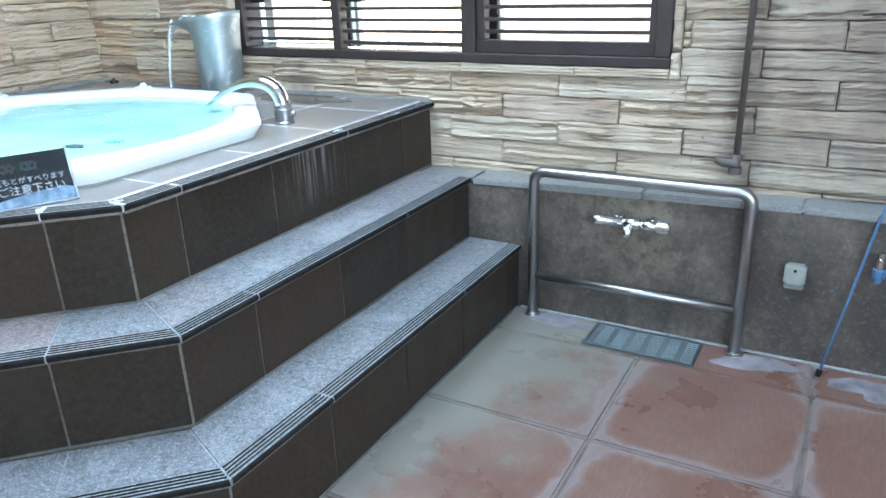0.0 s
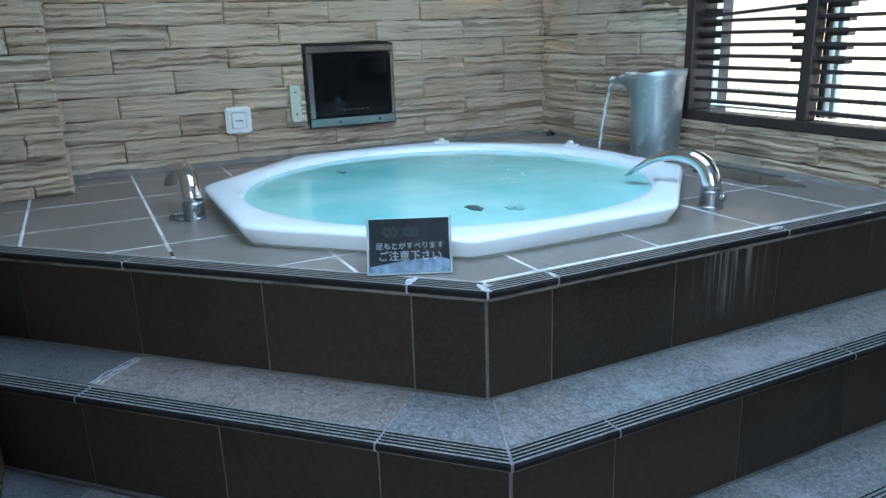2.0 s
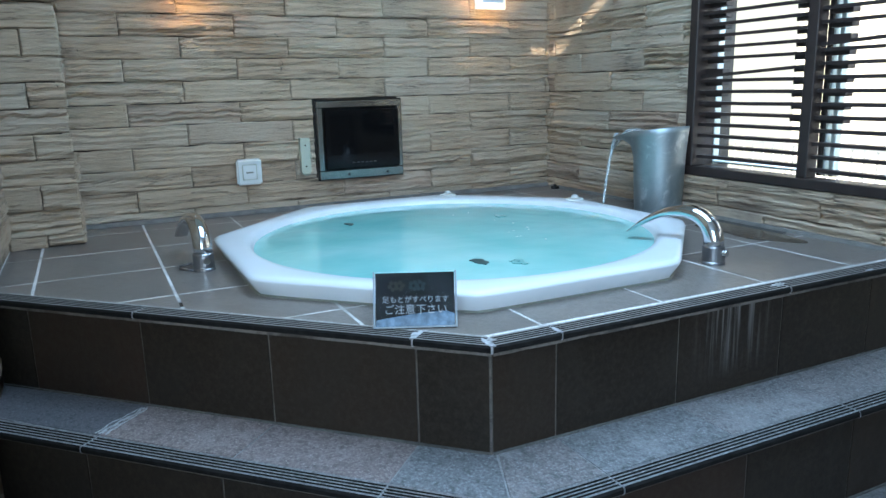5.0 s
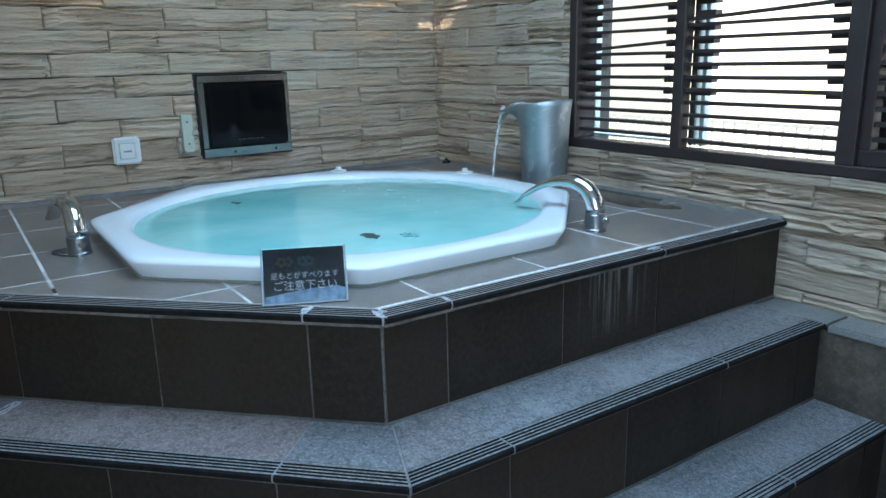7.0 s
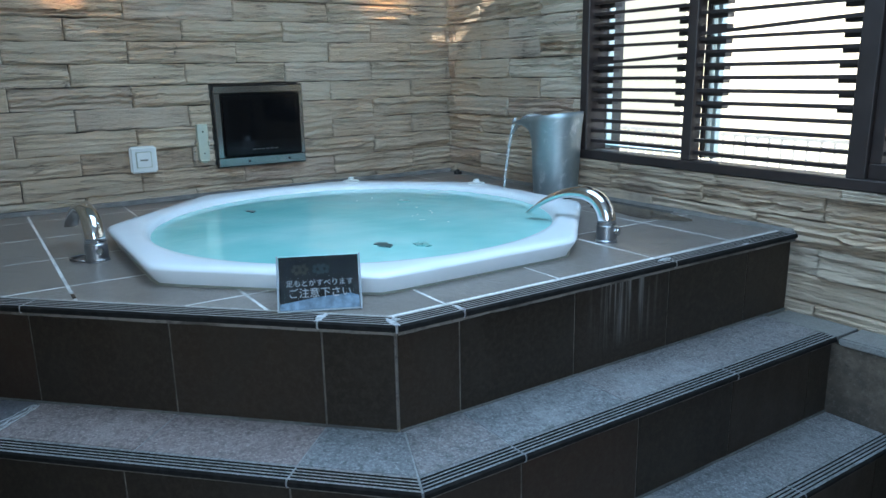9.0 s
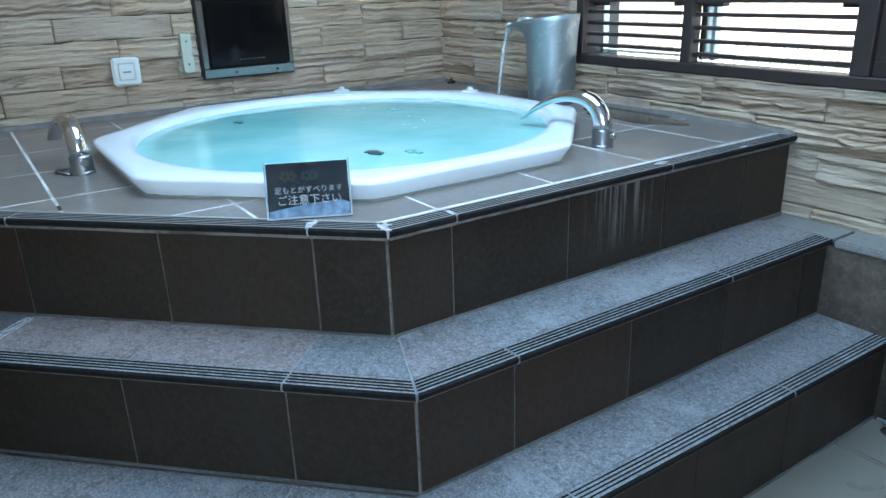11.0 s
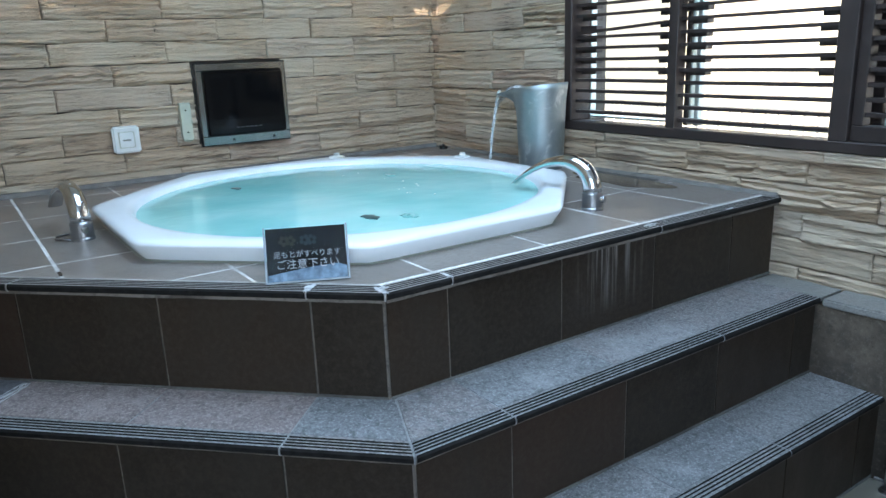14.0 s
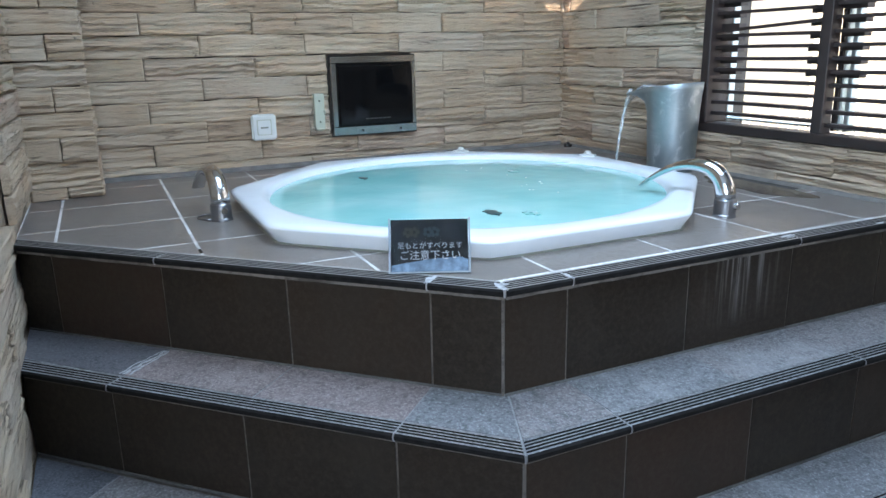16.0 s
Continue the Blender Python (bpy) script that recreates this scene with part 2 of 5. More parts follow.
def grout_material(name, pale, dull, scale):
    """Grout that has kept its pale face in stretches and gone dull in between."""
    m = Mat(name, 0.8)
    v = m.coords((1, 1, 1), shift=9.0)
    wear, fine = m.noise(v, scale, 4, 0.6), m.noise(v, 90, 4, 0.7)
    c = m.mix(m.ramp(wear, [(0.36, 0.0), (0.52, 1.0)]), dull, pale)
    c = m.mix(m.ramp(fine, [(0.35, 0.5), (0.5, 0.0)]), c, tuple(x * 0.5 for x in dull))
    m.set("Base Color", c)
    m.bump(fine, 0.4, 0.002)
    return m.m


GROUT = grout_material("pale_grout", (0.76, 0.75, 0.74), (0.42, 0.405, 0.395), 5.5)
DARK_GROUT = grout_material("dark_grout", (0.150, 0.132, 0.115), (0.070, 0.060, 0.052), 8.0)
NOSE_GROUT = grout_material("crusted_grout", (0.50, 0.50, 0.50), (0.24, 0.235, 0.23), 14.0)
NOSE_MORTAR = grout_material("squeezed_mortar", (0.190, 0.170, 0.150), (0.085, 0.074, 0.064), 9.0)
FOOT_MORTAR = grout_material("foot_mortar", (0.130, 0.126, 0.122), (0.070, 0.066, 0.062), 7.0)
TREAD_GROUT = grout_material("tread_grout", (0.31, 0.315, 0.325), (0.185, 0.187, 0.192), 8.0)
LIME = grout_material("limescale", (0.50, 0.51, 0.53), (0.27, 0.275, 0.285), 40.0)
BACKING = plain("mortar_backing", (0.085, 0.073, 0.062), 0.95)
FLOOR = floor_material()
JOINT = plain("floor_joint_mortar", (0.15, 0.115, 0.095), 0.8, vary=0.75, scale=9)
PLINTH = concrete_material()
CAP = tread_material("plinth_cap_stone", ((0.22, 0.215, 0.205), (0.25, 0.245, 0.235), (0.21, 0.205, 0.2)), speckle=0.45)
PLASTER = plain("plain_plaster", (0.62, 0.60, 0.56), 0.9, vary=0.06, scale=12)
CEILING = plain("ceiling_paint", (0.70, 0.69, 0.66), 0.9, vary=0.05, scale=12)
ACRYLIC = plain("white_acrylic", (0.75, 0.81, 0.86), 0.22, vary=0.02, scale=4, bump=0.0)
CHROME = Mat("chrome", 0.08, 1.0, (0.66, 0.67, 0.69)).m
TAP_CHROME = Mat("tap_chrome", 0.17, 1.0, (0.82, 0.83, 0.85)).m
BASE_STEEL = Mat("satin_base_steel", 0.3, 1.0, (0.36, 0.37, 0.39)).m
RAIL = plain("worn_rail_steel", (0.40, 0.39, 0.385), 0.33, metal=1.0, vary=0.10, scale=14, bump=0.0)
GALV = Mat("galvanised_zinc", 0.38, 0.85, (0.50, 0.55, 0.57))
_z = GALV.noise(GALV.coords(), 11, 6, 0.65, 0.8)
GALV.set("Base Color", GALV.ramp(_z, [(0.35, (0.30, 0.36, 0.385)), (0.56, (0.38, 0.44, 0.465)), (0.64, (0.62, 0.67, 0.68)), (0.70, (0.42, 0.48, 0.50))]))
GALV.set("Roughness", GALV.ramp(_z, [(0.35, 0.36), (0.7, 0.55)]))
GALV = GALV.m
TV_STEEL = plain("satin_tv_steel", (0.36, 0.37, 0.36), 0.18, metal=1.0, vary=0.08, scale=9, bump=0.0)
GRATE = brushed("scratched_grate_steel", (0.21, 0.245, 0.255), 0.5, (30, 90, 30))
BROWN = plain("dark_brown_window_paint", (0.026, 0.0178, 0.0165), 0.5, vary=0.25, scale=25)
CONDUIT = plain("brown_conduit_paint", (0.085, 0.066, 0.058), 0.5, vary=0.25, scale=40)
WHITE_PLASTIC = plain("white_plastic", (0.66, 0.69, 0.68), 0.35, vary=0.04, bump=0.0)
CREAM = plain("cream_plastic", (0.45, 0.485, 0.40), 0.4, vary=0.06, bump=0.0)
BOX_GREY = plain("grey_green_plastic", (0.25, 0.265, 0.23), 0.45, vary=0.1, bump=0.0)
BUTTON = plain("dim_button_print", (0.05, 0.05, 0.05), 0.4, bump=0.0)
BLACK = plain("black_plastic", (0.012, 0.012, 0.013), 0.25, vary=0.1, bump=0.0)
_sc = Mat("dark_screen_glass", 0.06, 0.0, (0.004, 0.004, 0.0045))
_sc.set("Specular IOR Level", 0.18)
SCREEN = _sc.m
_bz = Mat("glossy_black_bezel", 0.12, 0.0, (0.004, 0.004, 0.0045))
_bz.set("Specular IOR Level", 0.25)
BEZEL = _bz.m
BLUE = plain("blue_plastic", (0.065, 0.150, 0.27), 0.4, vary=0.15, bump=0.0)
ALU = plain("pale_aluminium", (0.62, 0.70, 0.69), 0.4, metal=0.3, vary=0.06, bump=0.0)
SIGN = plain("printed_black_card", (0.012, 0.012, 0.013), 0.2, vary=0.2, bump=0.0)
SIGN_BLUE = plain("printed_blue_band", (0.10, 0.165, 0.24), 0.2, vary=0.5, scale=60, bump=0.0)
SIGN.node_tree.nodes["Principled BSDF"].inputs["Specular IOR Level"].default_value = 0.2
INK = plain("white_print", (0.33, 0.34, 0.36), 0.4, vary=0.02, bump=0.0)
INK_TEAL = plain("teal_print", (0.010, 0.020, 0.023), 0.9, vary=0.1, bump=0.0)
INK_OLIVE = plain("olive_print", (0.019, 0.018, 0.010), 0.9, vary=0.1, bump=0.0)
FAINT_JET = plain("jet_deep_under_water", (0.17, 0.43, 0.41), 0.3, bump=0.0)
JET = plain("dark_jet_plastic", (0.035, 0.085, 0.085), 0.4, bump=0.0)


def clear(name, colour, ior, rough=0.0):
    m = Mat(name, rough, 0.0, colour)
    m.set("Transmission Weight", 1.0)
    m.set("IOR", ior)
    return m.m


GLASS = clear("window_glass", (0.97, 0.99, 0.98), 1.02)
ACRYL_CLEAR = clear("clear_acrylic", (0.95, 0.98, 1.0), 1.08, 0.05)

_w = Mat("milky_bath_water", 0.03, 0.0, (0.26, 0.72, 0.72))
_wv = _w.coords()
_wn = _w.noise(_wv, 2.4, 3)
_w.set("Base Color", _w.ramp(_wn, [(0.36, (0.235, 0.62, 0.595)), (0.5, (0.31, 0.69, 0.665)), (0.66, (0.42, 0.77, 0.74))]))
_w.set("Transmission Weight", 0.12)
_w.set("IOR", 1.33)
_w.bump(_w.noise(_wv, 11, 3, 0.5, 0.6), 0.06, 0.02)
WATER = _w.m
_s = Mat("falling_water", 0.10, 0.0, (0.88, 0.92, 0.93))
_s.set("Transmission Weight", 0.78)
_s.set("IOR", 1.33)
_s.bump(_s.noise(_s.coords((40, 40, 8)), 2.0, 3), 0.4, 0.01)
STREAM = _s.m


def glow(name, colour, strength):
    m = bpy.data.materials.new(name)
    m.use_nodes = True
    b = m.node_tree.nodes["Principled BSDF"]
    b.inputs["Base Color"].default_value = (0.8, 0.75, 0.65, 1)
    b.inputs["Emission Color"].default_value = (*colour, 1)
    b.inputs["Emission Strength"].default_value = strength
    return m


LAMP_GLOW = glow("warm_lamp_glow", (1.0, 0.55, 0.20), 44.0)
LAMP_FACE = glow("frosted_lamp_glass", (1.0, 0.90, 0.78), 0.42)
# the window's bluish reflection is put into this panel's base colour
LAMP_PANEL = Mat("lamp_panel_blue_reflection", 0.3, 0.0, (0.66, 0.77, 0.84)).m


# ---- mesh helpers ----
def mesh_ob(name, bm, material, smooth=False):
    bmesh.ops.recalc_face_normals(bm, faces=bm.faces[:])
    me = bpy.data.meshes.new(name)
    bm.to_mesh(me)
    bm.free()
    me.materials.append(material)
    if smooth:
        me.shade_smooth()
    return new(name, me)


def part(name, bm, material, parent, label="", smooth=False):
    ob = mesh_ob(name, bm, material, smooth)
    ob.parent = parent
    if label:
        tagged(ob, label)
    return ob


def thing(name, place, label, category, group="", kind="", rot=(0, 0, 0)):
    ob = new(name)
    ob.empty_display_size = 0.05
    ob.matrix_world = pose(*place, *rot)
    return tagged(ob, label, category, group, kind)


def box(bm, x0, x1, y0, y1, z0, z1, bevel=0.0, seg=2):
    vs = [bm.verts.new((x, y, z)) for x in (x0, x1) for y in (y0, y1) for z in (z0, z1)]
    fs = [bm.faces.new([vs[i] for i in f]) for f in ((0, 1, 3, 2), (4, 6, 7, 5), (0, 4, 5, 1), (2, 3, 7, 6), (0, 2, 6, 4), (1, 5, 7, 3))]
    if bevel:
        es = list({e for f in fs for e in f.edges})
        bmesh.ops.bevel(bm, geom=es, offset=bevel, segments=seg, affect="EDGES")
    return bm


def boxed(x0, x1, y0, y1, z0, z1, bevel=0.0, seg=2):
    return box(bmesh.new(), x0, x1, y0, y1, z0, z1, bevel, seg)


def prism(bm, pts, z0, z1, bevel=0.0):
    """A solid over a flat outline, counted round from above."""
    lo = [bm.verts.new((x, y, z0)) for x, y in pts]
    hi = [bm.verts.new((x, y, z1)) for x, y in pts]
    n = len(pts)
    bm.faces.new(lo[::-1])
    top = bm.faces.new(hi)
    for i in range(n):
        j = (i + 1) % n
        bm.faces.new((lo[i], lo[j], hi[j], hi[i]))
    if bevel:
        bmesh.ops.bevel(bm, geom=list(top.edges), offset=bevel, segments=1, affect="EDGES")
    return bm


def tube(bm, path, radii, n=16, caps=True):
    """A round tube along a path of points."""
    path = [Vector(p) for p in path]
    if not hasattr(radii, "__len__"):
        radii = [radii] * len(path)
    rings, up = [], Vector((0.31, 0.17, 0.93)).normalized()
    for i, p in enumerate(path):
        d = (path[min(i + 1, len(path) - 1)] - path[max(i - 1, 0)]).normalized()
        a = (up - d * up.dot(d)).normalized()
        up = a
        b = d.cross(a)
        rings.append([bm.verts.new(p + radii[i] * (math.cos(t) * a + math.sin(t) * b)) for t in (2 * math.pi * k / n for k in range(n))])
    for r, s in zip(rings, rings[1:]):
        for k in range(n):
            bm.faces.new((r[k], r[(k + 1) % n], s[(k + 1) % n], s[k]))
    if caps:
        bm.faces.new(rings[0][::-1])
        bm.faces.new(rings[-1])
    return bm


def lathe(bm, profile, n=32, cx=0.0, cy=0.0):
    """A turned shape from (radius, height) pairs."""
    rings = [[bm.verts.new((cx + r * math.cos(2 * math.pi * k / n), cy + r * math.sin(2 * math.pi * k / n), z)) for k in range(n)] for r, z in profile]
    for r, s in zip(rings, rings[1:]):
        for k in range(n):
            bm.faces.new((r[k], r[(k + 1) % n], s[(k + 1) % n], s[k]))
    bm.faces.new(rings[0][::-1])
    bm.faces.new(rings[-1])
    return bm


def arc(c, r, a0, a1, n, ax, ay):
    """Points of an arc round c in the plane of ax and ay, angles in degrees."""
    return [Vector(c) + r * (math.cos(radians(a0 + (a1 - a0) * i / n)) * Vector(ax) + math.sin(radians(a0 + (a1 - a0) * i / n)) * Vector(ay)) for i in range(n + 1)]


def clip(poly, nx, ny, c):
    """The part of a flat outline where nx * x + ny * y <= c."""
    out = []
    for (x0, y0), (x1, y1) in zip(poly, poly[1:] + poly[:1]):
        d0, d1 = nx * x0 + ny * y0 - c, nx * x1 + ny * y1 - c
        if d0 <= 0:
            out.append((x0, y0))
        if d0 * d1 < 0:
            t = d0 / (d0 - d1)
            out.append((x0 + t * (x1 - x0), y0 + t * (y1 - y0)))
    return out


def area(poly):
    return 0.5 * sum(a[0] * b[1] - b[0] * a[1] for a, b in zip(poly, poly[1:] + poly[:1]))


# ---- the plan ----
WEST, NORTH, SOUTH = -2.17, 3.41, 1.28          # faces of the stone cladding
EAST, BACK, CEIL = 2.4, -1.7, 2.35              # the rest of the room
Z0, Z1, Z2, Z3 = 0.035, 0.257, 0.467, 0.69       # floor, steps, deck
X1, X2, X3 = -0.083, -0.263, -0.450             # noses of the straight flight
D1, D2, D3 = -2.066, -2.335, -2.588             # x - y along the slanting flight
PLINTH_Y = 3.31
INSET = {1: 0.010, 2: 0.013, 3: 0.020}       # how far each riser stands back under its nose
WIN = (-1.308, 0.33, 0.826, 2.02)
COURSE, LENGTH = 0.0763, 0.385

# ---- large structure ----
floor_ob = tagged(mesh_ob("floor", boxed(WEST - 0.2, EAST + 0.2, BACK - 0.2, NORTH + 0.25, Z0 - 0.2, Z0 - 0.006), JOINT),
                  "wet terracotta coloured slab floor with pale dried soap film", "floor", kind="structure")


def wall_with_opening(name, along, at0, at1, lo, hi, z0, z1, hole, material, label):
    """A wall with thickness at0..at1, running lo..hi along x or y, with one opening (lo, hi, z0, z1)."""
    bm = bmesh.new()
    cells = [(lo, hi, z0, z1)] if not hole else [(lo, hole[0], z0, z1), (hole[1], hi, z0, z1), (hole[0], hole[1], z0, hole[2]), (hole[0], hole[1], hole[3], z1)]
    for a, b, c, d in cells:
        if along == "x":
            box(bm, a, b, at0, at1, c, d)
        else:
            box(bm, at0, at1, a, b, c, d)
    return tagged(mesh_ob(name, bm, material), label, "wall", kind="structure")


wall_west = wall_with_opening("wall_west", "y", WEST - 0.22, WEST - 0.022, BACK, NORTH + 0.02, 0, CEIL, None, BACKING, "wall clad in pale beige split ledge stone")
wall_north = wall_with_opening("wall_north", "x", NORTH + 0.022, NORTH + 0.2, WEST - 0.22, EAST + 0.2, 0, CEIL, WIN, BACKING, "window wall clad in pale beige split ledge stone")
wall_south = wall_with_opening("wall_south", "x", SOUTH - 0.40, SOUTH - 0.170, WEST - 0.022, 0.12, 0, CEIL, None, BACKING, "partition wall clad in pale beige split ledge stone")
# openings behind the view are added to match the two fill lamps
wall_with_opening("wall_back", "x", BACK - 0.2, BACK, WEST - 0.22, EAST + 0.2, 0, CEIL, (-0.6, 1.7, 0.85, 2.2), PLASTER, "plain plastered back wall with an added, unseen opening")
wall_with_opening("wall_east", "y", EAST, EAST + 0.2, BACK, NORTH + 0.022, 0, CEIL, (-0.2, 1.5, 0.85, 2.2), PLASTER, "plain plastered side wall with an added, unseen opening")

# unseen slab added only to block the sun from the east opening
tagged(mesh_ob("sun_blocker", boxed(EAST + 0.2, EAST + 3.4, BACK - 0.5, NORTH + 0.5, CEIL, CEIL + 0.12), CEILING), "unseen slab added to keep the sun out of the side opening", "roof", kind="structure")

# unseen gaps added to the ceiling shape the sun patches on the walls
ceil_bm = boxed(WEST - 0.22, EAST + 0.2, BACK - 0.2, NORTH + 0.2, CEIL, CEIL + 0.02)
ceiling = tagged(mesh_ob("ceiling", ceil_bm, CEILING), "pale painted ceiling with unseen gaps added to shape sun patches", "ceiling", kind="structure")
cut_bm = bmesh.new()


def gap_at(px, py, pz, r, n=12):
    """A hole in the ceiling through which the sun falls on the point."""
    s = (CEIL - pz) / 0.62
    cx, cy = px + s, py - 0.3 * s
    prism(cut_bm, [(cx + 1.6 * r * math.cos(2 * math.pi * k / n), cy + r * math.sin(2 * math.pi * k / n)) for k in range(n)], CEIL - 0.1, CEIL + 0.1)


for py, pz, r in ((2.92, 1.53, 0.024), (2.988, 1.54, 0.030), (3.222, 1.516, 0.027), (3.293, 1.511, 0.030), (3.385, 1.512, 0.026), (3.340, 1.276, 0.022), (3.380, 1.276, 0.022)):
    gap_at(WEST, py, pz, r)
a0 = (-1.50 + (CEIL - 1.62) / 0.62, NORTH - 0.3 * (CEIL - 1.62) / 0.62)
a1 = (WEST + 0.02 + (CEIL - 1.25) / 0.62, NORTH - 0.3 * (CEIL - 1.25) / 0.62)
prism(cut_bm, [(a1[0] - 0.060, a1[1]), (a1[0] + 0.060, a1[1]), (a0[0] + 0.060, a0[1]), (a0[0] - 0.060, a0[1])], CEIL - 0.1, CEIL + 0.1)
b0 = (-1.95 + (CEIL - 1.64) / 0.62, NORTH - 0.3 * (CEIL - 1.64) / 0.62)
b1 = (WEST + 0.02 + (CEIL - 1.49) / 0.62, NORTH - 0.3 * (CEIL - 1.49) / 0.62)
prism(cut_bm, [(b1[0] - 0.04, b1[1]), (b1[0] + 0.04, b1[1]), (b0[0] + 0.04, b0[1]), (b0[0] - 0.04, b0[1])], CEIL - 0.1, CEIL + 0.1)
cutter = mesh_ob("cutter", cut_bm, CEILING)
cut = ceiling.modifiers.new("gaps", "BOOLEAN")
cut.operation, cut.object, cut.solver, cut.use_self = "DIFFERENCE", cutter, "EXACT", True
baked = bpy.data.meshes.new_from_object(ceiling.evaluated_get(bpy.context.evaluated_depsgraph_get()))
ceiling.modifiers.clear()
ceiling.data = baked
bpy.data.objects.remove(cutter)

# ---- the stepped platform ----
platform = thing("platform", (0, 0, 0), "stepped platform with dark riser tiles and grey grooved treads", "steps", kind="structure")


def platform_outline(x_nose, d_nose, inset):
    """The outline of one level, drawn back by inset from its nose."""
    x, d = x_nose - inset, d_nose - inset * math.sqrt(2)
    return [(WEST, SOUTH), (SOUTH + d, SOUTH), (x, x - d), (x, NORTH), (WEST, NORTH)]


TUB, TUB_R = (-1.260, 2.468), 0.699


def minus_octagon(poly, grow=-0.05):
    """Convex pieces of poly outside the tub's octagon."""
    pieces, rest = [], poly
    for k in range(8):
        a = radians(45 * (k + 1))
        nx, ny = math.cos(a), math.sin(a)
        c = nx * TUB[0] + ny * TUB[1] + TUB_R * math.cos(radians(22.5)) + grow
        outer = clip(rest, -nx, -ny, -c)
        if len(outer) > 2 and abs(area(outer)) > 1e-5:
            pieces.append(outer)
        rest = clip(rest, nx, ny, c)
        if len(rest) < 3:
            break
    return pieces


core = bmesh.new()
prism(core, platform_outline(X1, D1, INSET[1] + 0.0025), 0.0, Z1 - 0.0038)
prism(core, platform_outline(X2, D2, INSET[2] + 0.0025), Z1 - 0.016, Z2 - 0.0038)
for piece in minus_octagon(platform_outline(X3, D3, INSET[3] + 0.0025)):
    prism(core, piece, Z2 - 0.016, Z3 - 0.0038)
part("core", core, DARK_GROUT, platform)
core = bmesh.new()
for piece in minus_octagon(platform_outline(X3, D3, 0.0505)):
    prism(core, piece, Z3 - 0.0038, Z3 - 0.0003)
part("grout_bed", core, GROUT, platform, "pale uneven grout")


JOINT_W = 0.0058
T22 = math.tan(radians(22.5))
S2 = math.sqrt(0.5)


class Flight:
    """One straight run of nosing: origin at the corner, u along it, d inwards from the nose."""

    def __init__(self, x_nose, d_nose, slanted, end):
        self.o = Vector((x_nose, x_nose - d_nose, 0))
        self.u = Vector((-S2, -S2, 0)) if slanted else Vector((0, 1, 0))
        self.i = Vector((-S2, S2, 0)) if slanted else Vector((-1, 0, 0))
        self.slanted = slanted
        self.full = (self.o.y - SOUTH) / S2 if slanted else end - self.o.y

    def at(self, u, d, z):
        p = self.o + self.u * u + self.i * d
        return (p.x, p.y, z)

    def u0(self, d):
        return d * T22 + 0.5 * JOINT_W

    def u1(self, d):
        return self.full + (d if self.slanted else 0.0) - 0.002

    def joints(self):
        first = 0.155 - (self.o - Vector((X3, X3 - D3, 0))).dot(self.u) if self.slanted else 2.290 - self.o.y
        step = 0.322 if self.slanted else 0.308
        out, u = [], first
        while u < self.full - 0.04:
            if u > 0.04:
                out.append(u)
            u += step
        return out

    def spans(self, gap=JOINT_W, every=1):
        """Pairs of end functions, one pair for each piece along the run."""
        js = self.joints()[::every]
        ends = [self.u0] + [(lambda d, j=j: j + gap / 2) for j in js]
        stops = [(lambda d, j=j: j - gap / 2) for j in js] + [self.u1]
        return list(zip(ends, stops))


NOSE = [(0.003, -0.0145), (0.0, -0.0115), (0.0, -0.004), (0.0035, 0.0)]
for g in (0.009, 0.0185, 0.028, 0.0375):
    NOSE += [(g, 0.0), (g + 0.0012, -0.0030), (g + 0.0042, -0.0030), (g + 0.0054, 0.0)]
NOSE += [(0.050, 0.0), (0.050, -0.0145)]


def swept(flight, prof, z, f0, f1):
    bm = bmesh.new()
    a = [bm.verts.new(flight.at(f0(d), d, z + h)) for d, h in prof]
    b = [bm.verts.new(flight.at(f1(d), d, z + h)) for d, h in prof]
    n = len(prof)
    for k in range(n):
        bm.faces.new((a[k], a[(k + 1) % n], b[(k + 1) % n], b[k]))
    bm.faces.new(a[::-1])
    bm.faces.new(b)
    return bm


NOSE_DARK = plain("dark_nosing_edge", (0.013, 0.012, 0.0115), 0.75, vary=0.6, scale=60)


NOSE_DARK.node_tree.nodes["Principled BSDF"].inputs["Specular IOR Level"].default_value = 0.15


def nosing(flight, z, f0, f1, top, parent):
    """A grooved nosing tile with its dark front edge."""
    ob = part("nosing_tile", swept(flight, NOSE, z, f0, f1), top, parent)
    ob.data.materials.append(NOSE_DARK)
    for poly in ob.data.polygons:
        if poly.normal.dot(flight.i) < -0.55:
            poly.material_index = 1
    return ob


def centred(ob):
    """Moves an object's origin to the middle of its mesh, keeping it where it is."""
    me = ob.data
    co = np.array([v.co for v in me.vertices])
    c = Vector((co.min(0) + co.max(0)) / 2)
    me.transform(Matrix.Translation(-c))
    ob.location = c
    return ob


